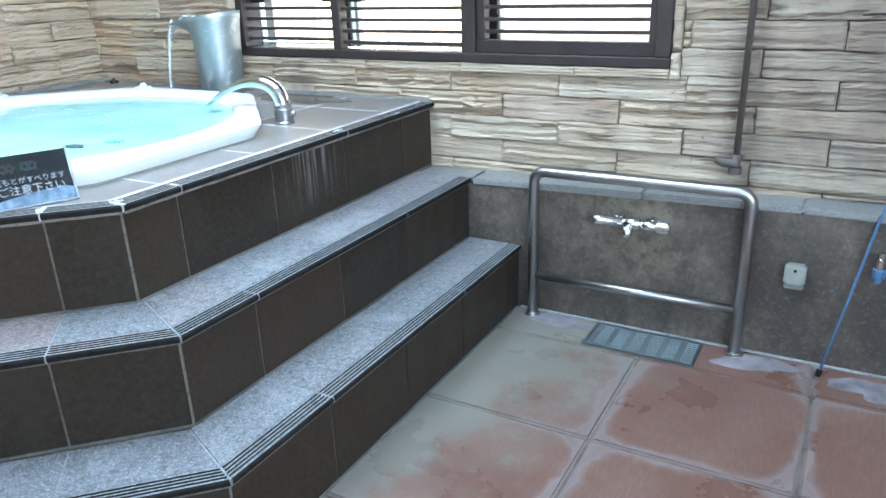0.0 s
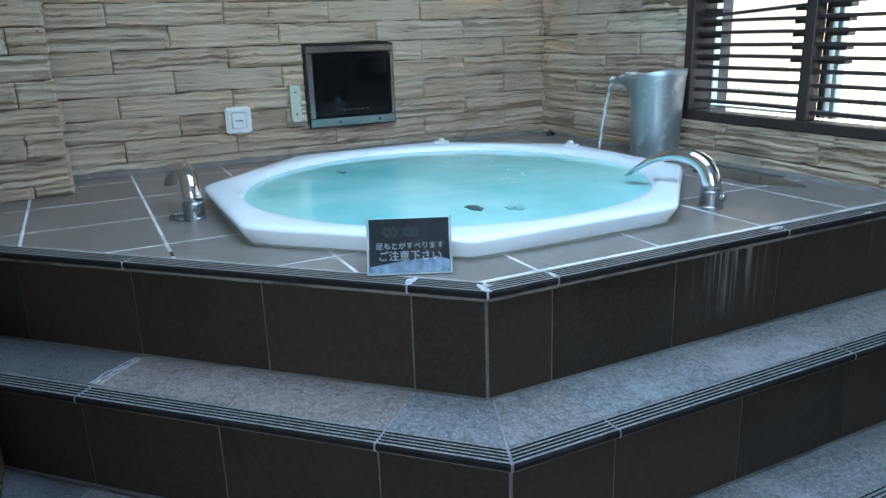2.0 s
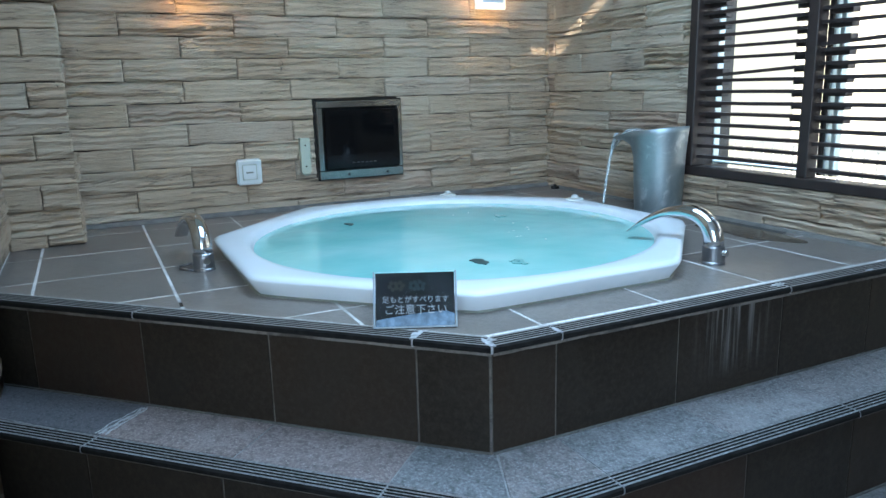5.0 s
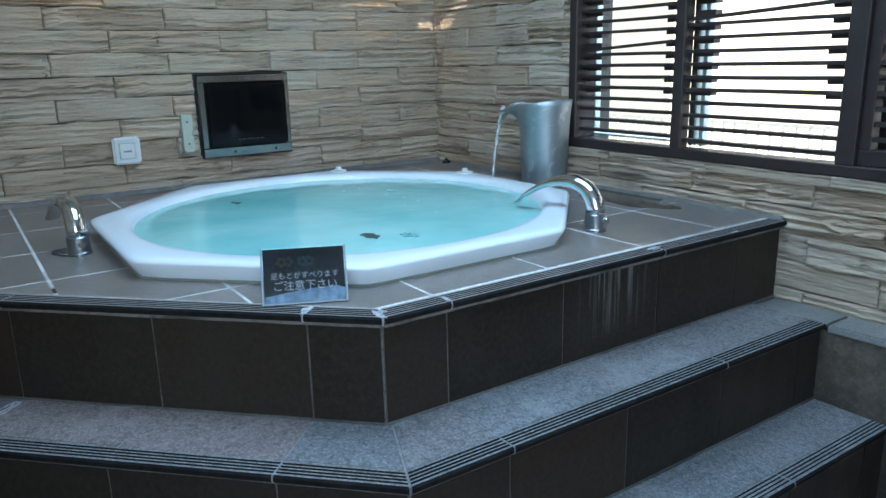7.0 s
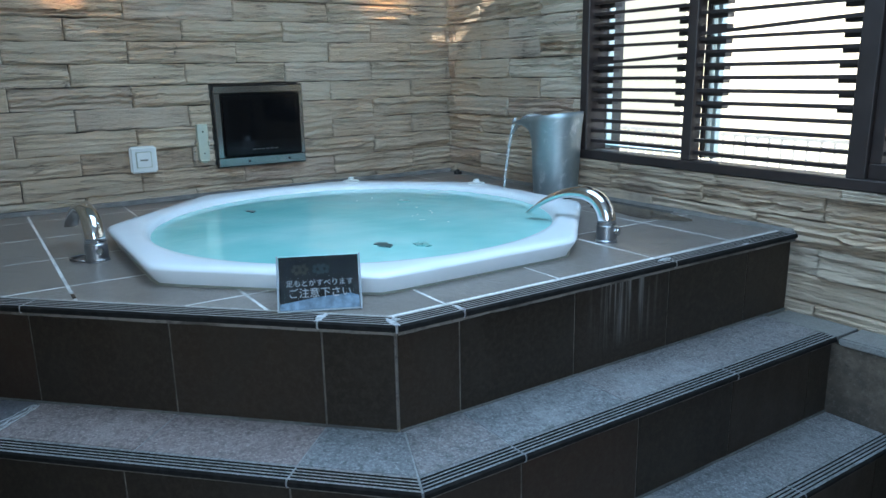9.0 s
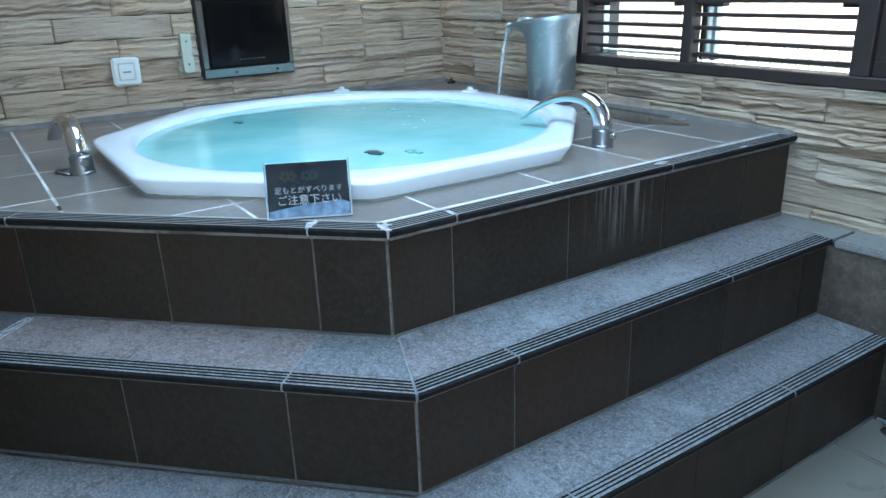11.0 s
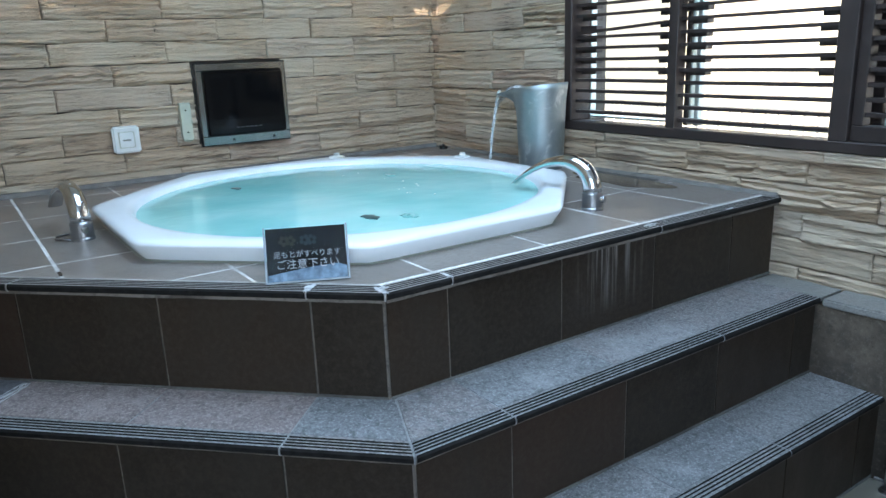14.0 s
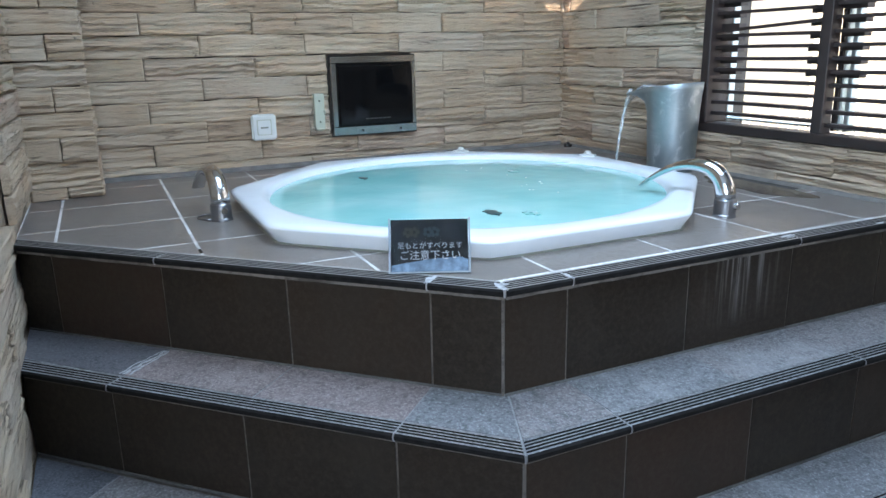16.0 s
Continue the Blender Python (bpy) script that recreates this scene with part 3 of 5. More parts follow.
levels = ((1, X1, D1, Z1, Z0, X2, PLINTH_Y), (2, X2, D2, Z2, Z1, X3, PLINTH_Y), (3, X3, D3, Z3, Z2, None, NORTH - 0.004))
for level, xn, dn, zt, zb, x_next, y_end in levels:
    back = INSET[level]
    for slanted in (False, True):
        fl = Flight(xn, dn, slanted, y_end)
        deep = 0.0 if x_next is None else xn - x_next + INSET[level + 1]
        for f0, f1 in fl.spans(0.0035, 2):
            centred(nosing(fl, zt, f0, f1, DECK_NOSE if x_next is None else TREAD, platform))
        if x_next is not None:
            for n, (f0, f1) in enumerate(fl.spans(0.0035)):
                jit = random.uniform(-0.0008, 0.0008)
                flat = [(0.0515, -0.012), (0.0515, -0.001), (0.0525, jit), (deep - 0.001, jit), (deep, -0.001), (deep, -0.012)]
                # from the fourth tile on, the slanting run takes the darker tread colour
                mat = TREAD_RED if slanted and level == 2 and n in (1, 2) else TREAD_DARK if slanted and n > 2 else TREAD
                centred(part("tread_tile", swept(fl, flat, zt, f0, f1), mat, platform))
        for n, (f0, f1) in enumerate(fl.spans(0.0045)):
            g = [(back + 0.001, zb + 0.003), (back, zb + 0.004), (back, zt - 0.0205), (back + 0.001, zt - 0.0195), (back + 0.0085, zt - 0.0195), (back + 0.0085, zb + 0.003)]
            limed = x_next is None and not slanted and n == 2
            ob = part("riser_tile", swept(fl, g, 0.0, f0, f1), RISER_STREAK if limed else RISER, platform)
            if limed:
                # local x along the tile, for its limescale runs
                me, c = ob.data, Vector(fl.at((f0(0) + f1(0)) / 2, 0.014, (zb + zt) / 2))
                me.transform(pose(0, 0, 0, 0, 0, 90).inverted() @ Matrix.Translation(-c))
                ob.matrix_basis = Matrix.Translation(c) @ pose(0, 0, 0, 0, 0, 90)
            else:
                centred(ob)
        fill = 0.0019
        corner = [] if slanted else [0.0]
        for u in corner + fl.joints()[::2]:
            strip = [(0.0030, -0.016), (0.0030, -0.0008), (0.0505, -0.0008), (0.0505, -0.016)]
            lo, hi = (lambda d, u=u: u - fill + (d * T22 if u == 0 else 0)), (lambda d, u=u: u + fill + (d * T22 if u == 0 else 0))
            part("grout_joint", swept(fl, strip, zt, lo, hi), NOSE_GROUT if x_next is None else TREAD_GROUT, platform)
        if x_next is not None:
            for u in corner + fl.joints():
                strip = [(0.0515, -0.016), (0.0515, -0.0010), (deep, -0.0010), (deep, -0.016)]
                lo, hi = (lambda d, u=u: u - fill + (d * T22 if u == 0 else 0)), (lambda d, u=u: u + fill + (d * T22 if u == 0 else 0))
                part("grout_joint", swept(fl, strip, zt, lo, hi), TREAD_GROUT, platform)
        # uneven bead of mortar squeezed out under the nose, and a thin line at the foot of the riser
        for h0, h1, out, mat in ((zt - 0.0210, zt - 0.0140, 0.0045 if level == 3 else back - 0.003, NOSE_MORTAR if level == 3 else DARK_GROUT), (zb - 0.001, zb + 0.0045, back - 0.0035, FOOT_MORTAR)):
            bm, rings = bmesh.new(), []
            n_seg = max(4, int(fl.full / 0.035))
            for k in range(n_seg + 1):
                f = k / n_seg
                wob = noise.noise(Vector((f * n_seg * 0.9, level * 3.3, h0 * 40 + slanted)))
                rings.append([bm.verts.new(fl.at(fl.u0(d) * (1 - f) + fl.u1(d) * f, d, h))
                              for d, h in ((out - 0.0016 * wob, h0 + 0.0022 * wob), (out - 0.0016 * wob, h1), (back + 0.008, h1), (back + 0.008, h0 + 0.0022 * wob))])
            for r, q in zip(rings, rings[1:]):
                for j in range(4):
                    bm.faces.new((r[j], r[(j + 1) % 4], q[(j + 1) % 4], q[j]))
            bm.faces.new(rings[0][::-1])
            bm.faces.new(rings[-1])
            part("mortar_line", bm, mat, platform)
        if not slanted:
            # rounded grout post where the two runs of risers meet
            p = fl.at(back * T22, back + 0.003, 0)
            part("corner_grout", tube(bmesh.new(), [(p[0], p[1], zb), (p[0], p[1], zt - 0.02)], 0.0032, 8), DARK_GROUT, platform)


def scale_blob(flight, u, d, z, ru, rd, seed):
    """A ragged white patch of limescale on a nosing."""
    bm, n = bmesh.new(), 22
    pts = []
    for k in range(n):
        a = 2 * math.pi * k / n
        q = 1 + 0.75 * noise.noise(Vector((math.cos(a) * 2.2 + seed, math.sin(a) * 2.2, seed * 1.7)))
        dd = max(0.0015, d + rd * q * math.sin(a))
        pts.append(flight.at(u + ru * q * math.cos(a), dd, 0)[:2])
    if area(pts) < 0:
        pts.reverse()
    prism(bm, pts, z - 0.002, z + 0.0007)
    part("limescale", bm, LIME, platform, "ragged white crust of limescale")


def scale_vein(flight, u_a, u_b, d_a, d_b, z, width, seed):
    """A wandering thread of limescale across a tread."""
    bm, pairs, n = bmesh.new(), [], 16
    for k in range(n + 1):
        f = k / n
        u = u_a + (u_b - u_a) * f + 0.007 * noise.noise(Vector((f * 6, seed, 0.3)))
        w = width * (0.35 + abs(noise.noise(Vector((f * 9, seed, 5.1)))) * 1.8)
        d = d_a + (d_b - d_a) * f
        pairs.append((bm.verts.new(flight.at(u - w, d, z + 0.0018)), bm.verts.new(flight.at(u + w, d, z + 0.0018))))
    for p, q in zip(pairs, pairs[1:]):
        bm.faces.new((p[0], p[1], q[1], q[0]))
    res = bmesh.ops.extrude_face_region(bm, geom=bm.faces[:])
    for v in [g for g in res["geom"] if isinstance(g, bmesh.types.BMVert)]:
        v.co.z -= 0.0028
    part("limescale", bm, LIME, platform, "thin vein of limescale")


top_straight, top_slant = Flight(X3, D3, False, NORTH), Flight(X3, D3, True, NORTH)
mid_slant = Flight(X2, D2, True, NORTH)
for fl, u, d, ru, rd, seed in ((top_straight, 0.004, 0.022, 0.008, 0.026, 1.3), (top_straight, top_straight.joints()[0], 0.020, 0.006, 0.022, 2.9), (top_straight, top_straight.joints()[2] - 0.01, 0.030, 0.028, 0.009, 4.1),
                               (top_slant, top_slant.joints()[0], 0.026, 0.011, 0.026, 5.7), (top_slant, 0.012, 0.035, 0.012, 0.008, 8.2), (top_straight, top_straight.joints()[3] - 0.03, 0.010, 0.020, 0.004, 9.9)):
    scale_blob(fl, u, d, Z3, 0.7 * ru, 0.85 * rd, seed)
j = mid_slant.joints()
for k, (du, w) in enumerate(((-0.012, 0.0024), (0.004, 0.0030), (0.016, 0.0020))):
    scale_vein(mid_slant, j[2] + du, j[2] + du * 0.6, 0.055, 0.185, Z2, w, 3.1 + 2.7 * k)
scale_vein(mid_slant, j[2] + 0.06, j[2] + 0.34, 0.045, 0.056, Z2, 0.0016, 7.7)

# the second tread runs on to the stone wall above the plinth
part("tread_tile", boxed(X3 - 0.008, X2 - 0.002, PLINTH_Y + 0.003, NORTH, Z2 - 0.012, Z2, 0.001, 1), CAP, platform)



def deck_cell(x0, x1, y0, y1):
    g = 0.0037
    poly = [(x0 + g, y0 + g), (x1 - g, y0 + g), (x1 - g, y1 - g), (x0 + g, y1 - g)]
    poly = clip(poly, 1, 0, X3 - 0.053)
    poly = clip(poly, S2, -S2, (D3 - 0.053 * math.sqrt(2)) * S2)
    return poly


for kx in range(-1, 6):
    for ky in range(0, 8):
        x1, y1 = -0.81 - 0.303 * (kx - 1) - 0.303, 3.19 - 0.303 * (ky - 1)
        x0, y0 = x1 - 0.303, y1 - 0.303
        x0, x1, y0, y1 = max(x0, WEST), min(x1, X3), max(y0, SOUTH), min(y1, NORTH)
        if x1 - x0 < 0.03 or y1 - y0 < 0.03:
            continue
        poly = deck_cell(x0, x1, y0, y1)
        if len(poly) < 3 or area(poly) < 4e-4:
            continue
        pieces = minus_octagon(poly)
        if not pieces:
            continue
        bm = bmesh.new()
        for piece in pieces:
            prism(bm, piece, Z3 - 0.010, Z3)
        centred(part("deck_tile", bm, DECK, platform))

part("open_joint", boxed(-1.040, -1.003, 1.6715, 1.6785, Z3 - 0.003, Z3 + 0.0006), BLACK, platform, "short stretch of joint without grout")
wet = bmesh.new()
wet_pts = []
for k in range(40):
    a = 2 * math.pi * k / 40
    rr = 1 + 0.5 * noise.noise(Vector((math.cos(a) * 1.6, math.sin(a) * 1.6, 4.2)))
    wet_pts.append((-0.99 + 0.20 * rr * math.cos(a), min(NORTH - 0.016, 3.32 + 0.10 * rr * math.sin(a))))
prism(wet, wet_pts, Z3, Z3 + 0.0006)
part("wet_patch", wet, plain("wet_slate", (0.060, 0.052, 0.046), 0.12, vary=0.2, scale=8, bump=0.0), platform, "dark wet patch on the tiles")

# mortar fillet where the deck meets the walls
fillet = bmesh.new()
box(fillet, WEST - 0.02, WEST + 0.022, SOUTH, NORTH, Z3 - 0.005, Z3 + 0.016, 0.006, 2)
box(fillet, WEST, X3 - 0.01, NORTH - 0.014, NORTH + 0.02, Z3 - 0.005, Z3 + 0.010, 0.004, 2)
part("mortar_fillet", fillet, plain("grey_mortar", (0.20, 0.19, 0.18), 0.8, vary=0.3, scale=20), platform)

# ---- plinth under the window wall ----
def rise(x):
    """The plinth climbs a little away from the steps."""
    return 0.024 * min(1.0, max(0.0, (x - X2) / 1.0))


bm = bmesh.new()
for x0, x1 in ((X1 - 0.3, X2), (X2, X2 + 1.0), (X2 + 1.0, EAST)):
    box(bm, x0, x1, PLINTH_Y, NORTH + 0.02, 0.0, Z2 - 0.020)
for v in bm.verts:
    if v.co.z > 0.1:
        v.co.z += rise(v.co.x)
plinth = tagged(mesh_ob("plinth", bm, PLINTH), "dark mottled stone plinth with a pale worn cap", "plinth", kind="structure")
for a, b in ((X2 + 0.004, 0.298), (0.301, 0.729), (0.729, 1.1), (1.103, EAST)):
    bm = boxed(a, b, PLINTH_Y - 0.005, NORTH + 0.01, Z2 - 0.021, Z2 - 0.0005, 0.004, 2)
    for v in bm.verts:
        v.co.z += rise(v.co.x)
    part("cap_stone", bm, CAP, plinth)
part("floor_joint", boxed(X1, EAST, PLINTH_Y - 0.007, PLINTH_Y + 0.001, Z0 - 0.01, Z0 + 0.005, 0.002, 1), TREAD_GROUT, plinth, "pale line of mortar")

# ---- whirlpool tub ----
tub = thing("whirlpool_tub", (TUB[0], TUB[1], Z3), "white acrylic octagonal whirlpool tub full of milky turquoise water", "hot tub")


def tub_ring(bm, r_oct, r_circ, mixf, z, n=96):
    """A ring between an octagon (mixf 0) and a circle (mixf 1), for an outer radius of 0.685."""
    out = []
    r_oct, r_circ = r_oct * TUB_R / 0.685, r_circ * TUB_R / 0.685
    for k in range(n):
        a = 2 * math.pi * k / n
        near = (a + math.pi / 8) % (math.pi / 4) - math.pi / 8
        ro = r_oct * math.cos(math.pi / 8) / math.cos(near)
        ro = min(ro, r_oct * 0.993)
        r = ro * (1 - mixf) + r_circ * mixf
        out.append(bm.verts.new((r * math.cos(a), r * math.sin(a), z)))
    return out


bm = bmesh.new()
spec = [(0.660, 0, 0, -0.004), (0.664, 0, 0, 0.008), (0.685, 0, 0, 0.038), (0.683, 0, 0, 0.043), (0.677, 0, 0, 0.048), (0.668, 0, 0, 0.050),
        (0.66, 0.60, 0.2, 0.051), (0.64, 0.58, 0.8, 0.050), (0, 0.570, 1, 0.047), (0, 0.563, 1, 0.041), (0, 0.556, 1, 0.022), (0, 0.52, 1, -0.10),
        (0, 0.50, 1, -0.16), (0, 0.42, 1, -0.19), (0, 0.40, 1, -0.22), (0, 0.36, 1, -0.50), (0, 0.30, 1, -0.56), (0, 0.02, 1, -0.57)]
rings = [tub_ring(bm, *s) for s in spec]
for r, s in zip(rings, rings[1:]):
    for k in range(96):
        bm.faces.new((r[k], r[(k + 1) % 96], s[(k + 1) % 96], s[k]))
bm.faces.new(rings[-1])
shell = part("shell", bm, ACRYLIC, tub, smooth=True)
bm = bmesh.new()
bead = [tub_ring(bm, *q) for q in ((0.658, 0, 0, -0.003), (0.667, 0, 0, -0.002), (0.667, 0, 0, 0.002), (0.660, 0, 0, 0.005))]
for a, b in zip(bead, bead[1:] + bead[:1]):
    for k in range(96):
        bm.faces.new((a[k], a[(k + 1) % 96], b[(k + 1) % 96], b[k]))
part("sealant", bm, BOX_GREY, shell, "pale grey sealant bead")


def water_height(x, y, px, py):
    r = math.hypot(x - px, y - py)
    return 0.0022 * math.sin(r * 95) * math.exp(-r * 9.0) + 0.0008 * noise.noise(Vector((x * 9, y * 9, 0.3)))


bm = bmesh.new()
FALL = (-1.52 - TUB[0], 3.00 - TUB[1])
rows_w = [[bm.verts.new((0, 0, 0.031))]]
for i in range(1, 37):
    r = 0.570 * i / 36
    rows_w.append([bm.verts.new((r * math.cos(2 * math.pi * k / 96), r * math.sin(2 * math.pi * k / 96),
                                 0.031 + water_height(r * math.cos(2 * math.pi * k / 96), r * math.sin(2 * math.pi * k / 96), *FALL))) for k in range(96)])
for k in range(96):
    bm.faces.new((rows_w[0][0], rows_w[1][k], rows_w[1][(k + 1) % 96]))
for r, s in zip(rows_w[1:], rows_w[2:]):
    for k in range(96):
        bm.faces.new((r[k], s[k], s[(k + 1) % 96], r[(k + 1) % 96]))
water = part("water", bm, WATER, tub, "milky turquoise bath water", smooth=True)
water.visible_shadow = False
# dark jets that show through the surface, and two white knobs on the rim
for n, (jx, jy, r) in enumerate(((0.346, -0.102, 0.026), (-0.320, -0.213, 0.018), (-0.180, 0.265, 0.024), (0.405, -0.020, 0.026))):
    bm = bmesh.new()
    for k in range(3):
        ox, oy = jx + r * 0.5 * (k - 1), jy + r * 0.45 * noise.noise(Vector((k * 1.7, n * 3.3, 0.4)))
        pts = [(ox + r * (0.62 + 0.5 * noise.noise(Vector((math.cos(a) * 1.5 + k, math.sin(a) * 1.5, n * 2.0)))) * math.cos(a),
                oy + r * (0.5 + 0.5 * noise.noise(Vector((math.cos(a) * 1.5, math.sin(a) * 1.5 + k, n * 2.0)))) * math.sin(a)) for a in (2 * math.pi * q / 16 for q in range(16))]
        prism(bm, pts, 0.0, 0.0045 + 0.0004 * k)
    part("jet", bm, JET if n < 2 else FAINT_JET, tub, "dark jet nozzle broken up by the rippling water").location.z = 0.0285
for a in (155, 111):
    bm = bmesh.new()
    lathe(bm, [(0.030, 0), (0.030, 0.006), (0.012, 0.010), (0.010, 0.018), (0.004, 0.020)], 16, 0.645 * math.cos(radians(a)), 0.645 * math.sin(radians(a)))
    part("air_knob", bm, WHITE_PLASTIC, shell, "white air control knob").location.z = 0.049


rng_f = random.Random(8)
FOAM = plain("pale_foam", (0.55, 0.76, 0.74), 0.4, bump=0.0)
for k in range(11):
    a, rr = rng_f.uniform(0, 6.28), abs(rng_f.gauss(0, 0.17))
    fx, fy = 0.04 + rr * math.cos(a) * 1.5, 0.14 + rr * math.sin(a)
    if math.hypot(fx, fy) < 0.52:
        q = rng_f.uniform(0.0015, 0.0042)
        bm = prism(bmesh.new(), [(fx + q * math.cos(t) * (1 + 0.4 * math.sin(3 * t + k)), fy + q * 0.8 * math.sin(t)) for t in (2 * math.pi * j / 9 for j in range(9))], 0.0302, 0.0322)
        part("foam_fleck", bm, FOAM, tub)

# ---- spouts on the deck ----
def spout(place, way, loop, reach, label):
    ob = thing("bath_spout", place, label, "faucet", "spouts on the deck")
    w = Vector((*way, 0)).normalized()
    bm = bmesh.new()
    lathe(bm, [(0.029, 0), (0.029, 0.006), (0.0275, 0.008), (0.0275, 0.044), (0.025, 0.048)], 28)
    part("base", bm, BASE_STEEL, ob, "satin steel base ring")
    up = Vector((0, 0, 1))
    pts = []
    for k in range(22):
        f = k / 21
        g = 1 - f
        h = 3 * g * f * f * 0.55 * reach + f ** 3 * reach
        z = g ** 3 * 0.046 + 3 * g * g * f * 0.150 + 3 * g * f * f * 0.150 + f ** 3 * 0.052
        pts.append(w * h + up * z)
    n = len(pts)
    side = Vector((-w.y, w.x, 0))
    bm, rings = bmesh.new(), []
    for k, p in enumerate(pts):
        d = (pts[min(k + 1, n - 1)] - pts[max(k - 1, 0)]).normalized()
        a = d.cross(side).normalized()
        f = k / (n - 1)
        wide = 0.0255 - 0.0065 * min(1, f * 1.4)
        thin = 0.0255 - 0.0075 * min(1, f * 1.8) - 0.0148 * max(0, (f - 0.45) / 0.55) ** 1.1
        rings.append([bm.verts.new(p + wide * math.cos(t) * side + thin * math.sin(t) * a) for t in (2 * math.pi * q / 20 for q in range(20))])
    for x, y in zip(rings, rings[1:]):
        for q in range(20):
            bm.faces.new((x[q], x[(q + 1) % 20], y[(q + 1) % 20], y[q]))
    bm.faces.new(rings[0][::-1])
    part("arm", bm, CHROME, ob, "polished chrome arched arm with a flat mouth", smooth=True)
    part("button", tube(bmesh.new(), [-w * 0.022 + up * 0.03, -w * 0.037 + up * 0.03], 0.009, 12), CHROME, ob)
    if not loop:
        return ob
    lw = Vector((*loop, 0)).normalized()
    ls = Vector((-lw.y, lw.x, 0))
    pts = [lw * 0.010 + ls * 0.030, lw * 0.062 + ls * 0.030, lw * 0.078 + ls * 0.018, lw * 0.080, lw * 0.078 - ls * 0.018, lw * 0.062 - ls * 0.030, lw * 0.010 - ls * 0.030]
    part("bracket", tube(bmesh.new(), [p + up * 0.004 for p in pts], 0.003, 8), BASE_STEEL, ob, "flat wire bracket", smooth=True)
    return ob


spout((-0.700, 2.925, Z3), (-0.97, -0.25), None, 0.25, "chrome arched spout standing on the grey tiled deck")
spout((-1.330, 1.770, Z3), (-0.992, -0.10), (-0.85, -0.52), 0.25, "chrome arched spout turned away from the tub")

# ---- zinc pouring vessel ----
vessel = thing("pouring_vessel", (-1.335, 3.312, Z3), "tall galvanised zinc vessel pouring water into the tub", "fountain")
bm = bmesh.new()
N = 40
lip_way = math.atan2(-0.35, -0.94)


def vessel_ring(r, z, lip):
    out = []
    for k in range(N):
        a = 2 * math.pi * k / N
        off = (a - lip_way + math.pi) % (2 * math.pi) - math.pi
        pull = math.exp(-(off / 0.5) ** 2) * lip
        rr = r + pull * 0.085
        y = rr * math.sin(a)
        out.append(bm.verts.new((rr * math.cos(a), min(y, 0.094), z - pull * 0.025 + 0.010 * math.cos(off + math.pi) * (1 if lip else 0))))
    return out


prof = [(0.078, 0.0, 0), (0.080, 0.004, 0), (0.084, 0.10, 0), (0.088, 0.20, 0), (0.092, 0.25, 0.15), (0.095, 0.275, 0.5), (0.097, 0.295, 1.0), (0.094, 0.296, 1.0),
        (0.090, 0.275, 0.5), (0.088, 0.25, 0.1), (0.085, 0.22, 0)]
vr = [vessel_ring(*p) for p in prof]
for r, s in zip(vr, vr[1:]):
    for k in range(N):
        bm.faces.new((r[k], r[(k + 1) % N], s[(k + 1) % N], s[k]))
bm.faces.new(vr[0][::-1])
bm.faces.new(vr[-1])
part("body", bm, GALV, vessel, smooth=True)
bm = bmesh.new()
# a glassy tongue over the lip that gathers into twisting strands
out_way, side_way = Vector((math.cos(lip_way), math.sin(lip_way), 0)), Vector((-math.sin(lip_way), math.cos(lip_way), 0))
rows_t = []
for k in range(15):
    f = k / 14
    c = out_way * (0.055 + 0.135 * f) + Vector((0, 0, 0.279 + 0.012 * math.sin(math.pi * min(1, f * 1.5)) - 0.075 * max(0, f - 0.45) ** 1.6 * 2.2))
    half = 0.034 * (1 - f) ** 0.8 + 0.009
    thick = 0.0045 - 0.0010 * f
    ring = []
    for q in range(14):
        a = 2 * math.pi * q / 14
        ring.append(bm.verts.new(c + side_way * half * math.cos(a) + Vector((0, 0, thick * math.sin(a) - 0.006 * math.cos(a) ** 2 * f))))
    rows_t.append(ring)
for r, q in zip(rows_t, rows_t[1:]):
    for j in range(14):
        bm.faces.new((r[j], r[(j + 1) % 14], q[(j + 1) % 14], q[j]))
bm.faces.new(rows_t[0][::-1])
bm.faces.new(rows_t[-1])
for s in range(3):
    pts, rad = [], []
    for k in range(25):
        f = k / 24
        p = out_way * (0.168 + 0.050 * f) + Vector((0, 0, 0.276 - 0.030 * f - 0.232 * f ** 1.7))
        swing = math.sin(f * 9.0 + s * 2.1) * 0.007 * (1 - 0.5 * f)
        pts.append(p + side_way * (swing + 0.004 * noise.noise(Vector((f * 7, s * 3.1, 0)))))
        rad.append((0.0042, 0.0036, 0.0024)[s] * (1 + 0.55 * noise.noise(Vector((f * 11, s * 5.0, 2)))) * (1 - 0.25 * f))
    tube(bm, pts, rad, 10)
part("falling_water", bm, STREAM, vessel, "thin stream of falling water", smooth=True).visible_shadow = False
bm = bmesh.new()
lathe(bm, [(0.086, 0.262), (0.06, 0.263), (0.002, 0.263)], 30)
part("water_inside", bm, STREAM, vessel).visible_shadow = False

# ---- warning sign ----
sign = thing("warning_sign", (-0.612, 2.060, Z3 + 0.001), "black warning card in a clear stand on the deck edge", "sign", rot=(0, 0, 65))
LEAN_BACK = pose(0, 0, 0, -22, 0, 0)
bm = boxed(-0.077, 0.077, -0.0005, 0.0005, 0.003, 0.108)
bm.transform(LEAN_BACK)
card = part("card", bm, SIGN, sign, "black printed card")
bm = bmesh.new()
box(bm, -0.080, 0.080, -0.0030, -0.0012, 0.0, 0.110, 0.0006, 1)
bm.transform(LEAN_BACK)
part("stand", bm, ACRYL_CLEAR, sign, "clear acrylic stand")
bm = bmesh.new()
box(bm, -0.0815, -0.0780, -0.0032, 0.0004, 0.0, 0.111, 0.0005, 1)
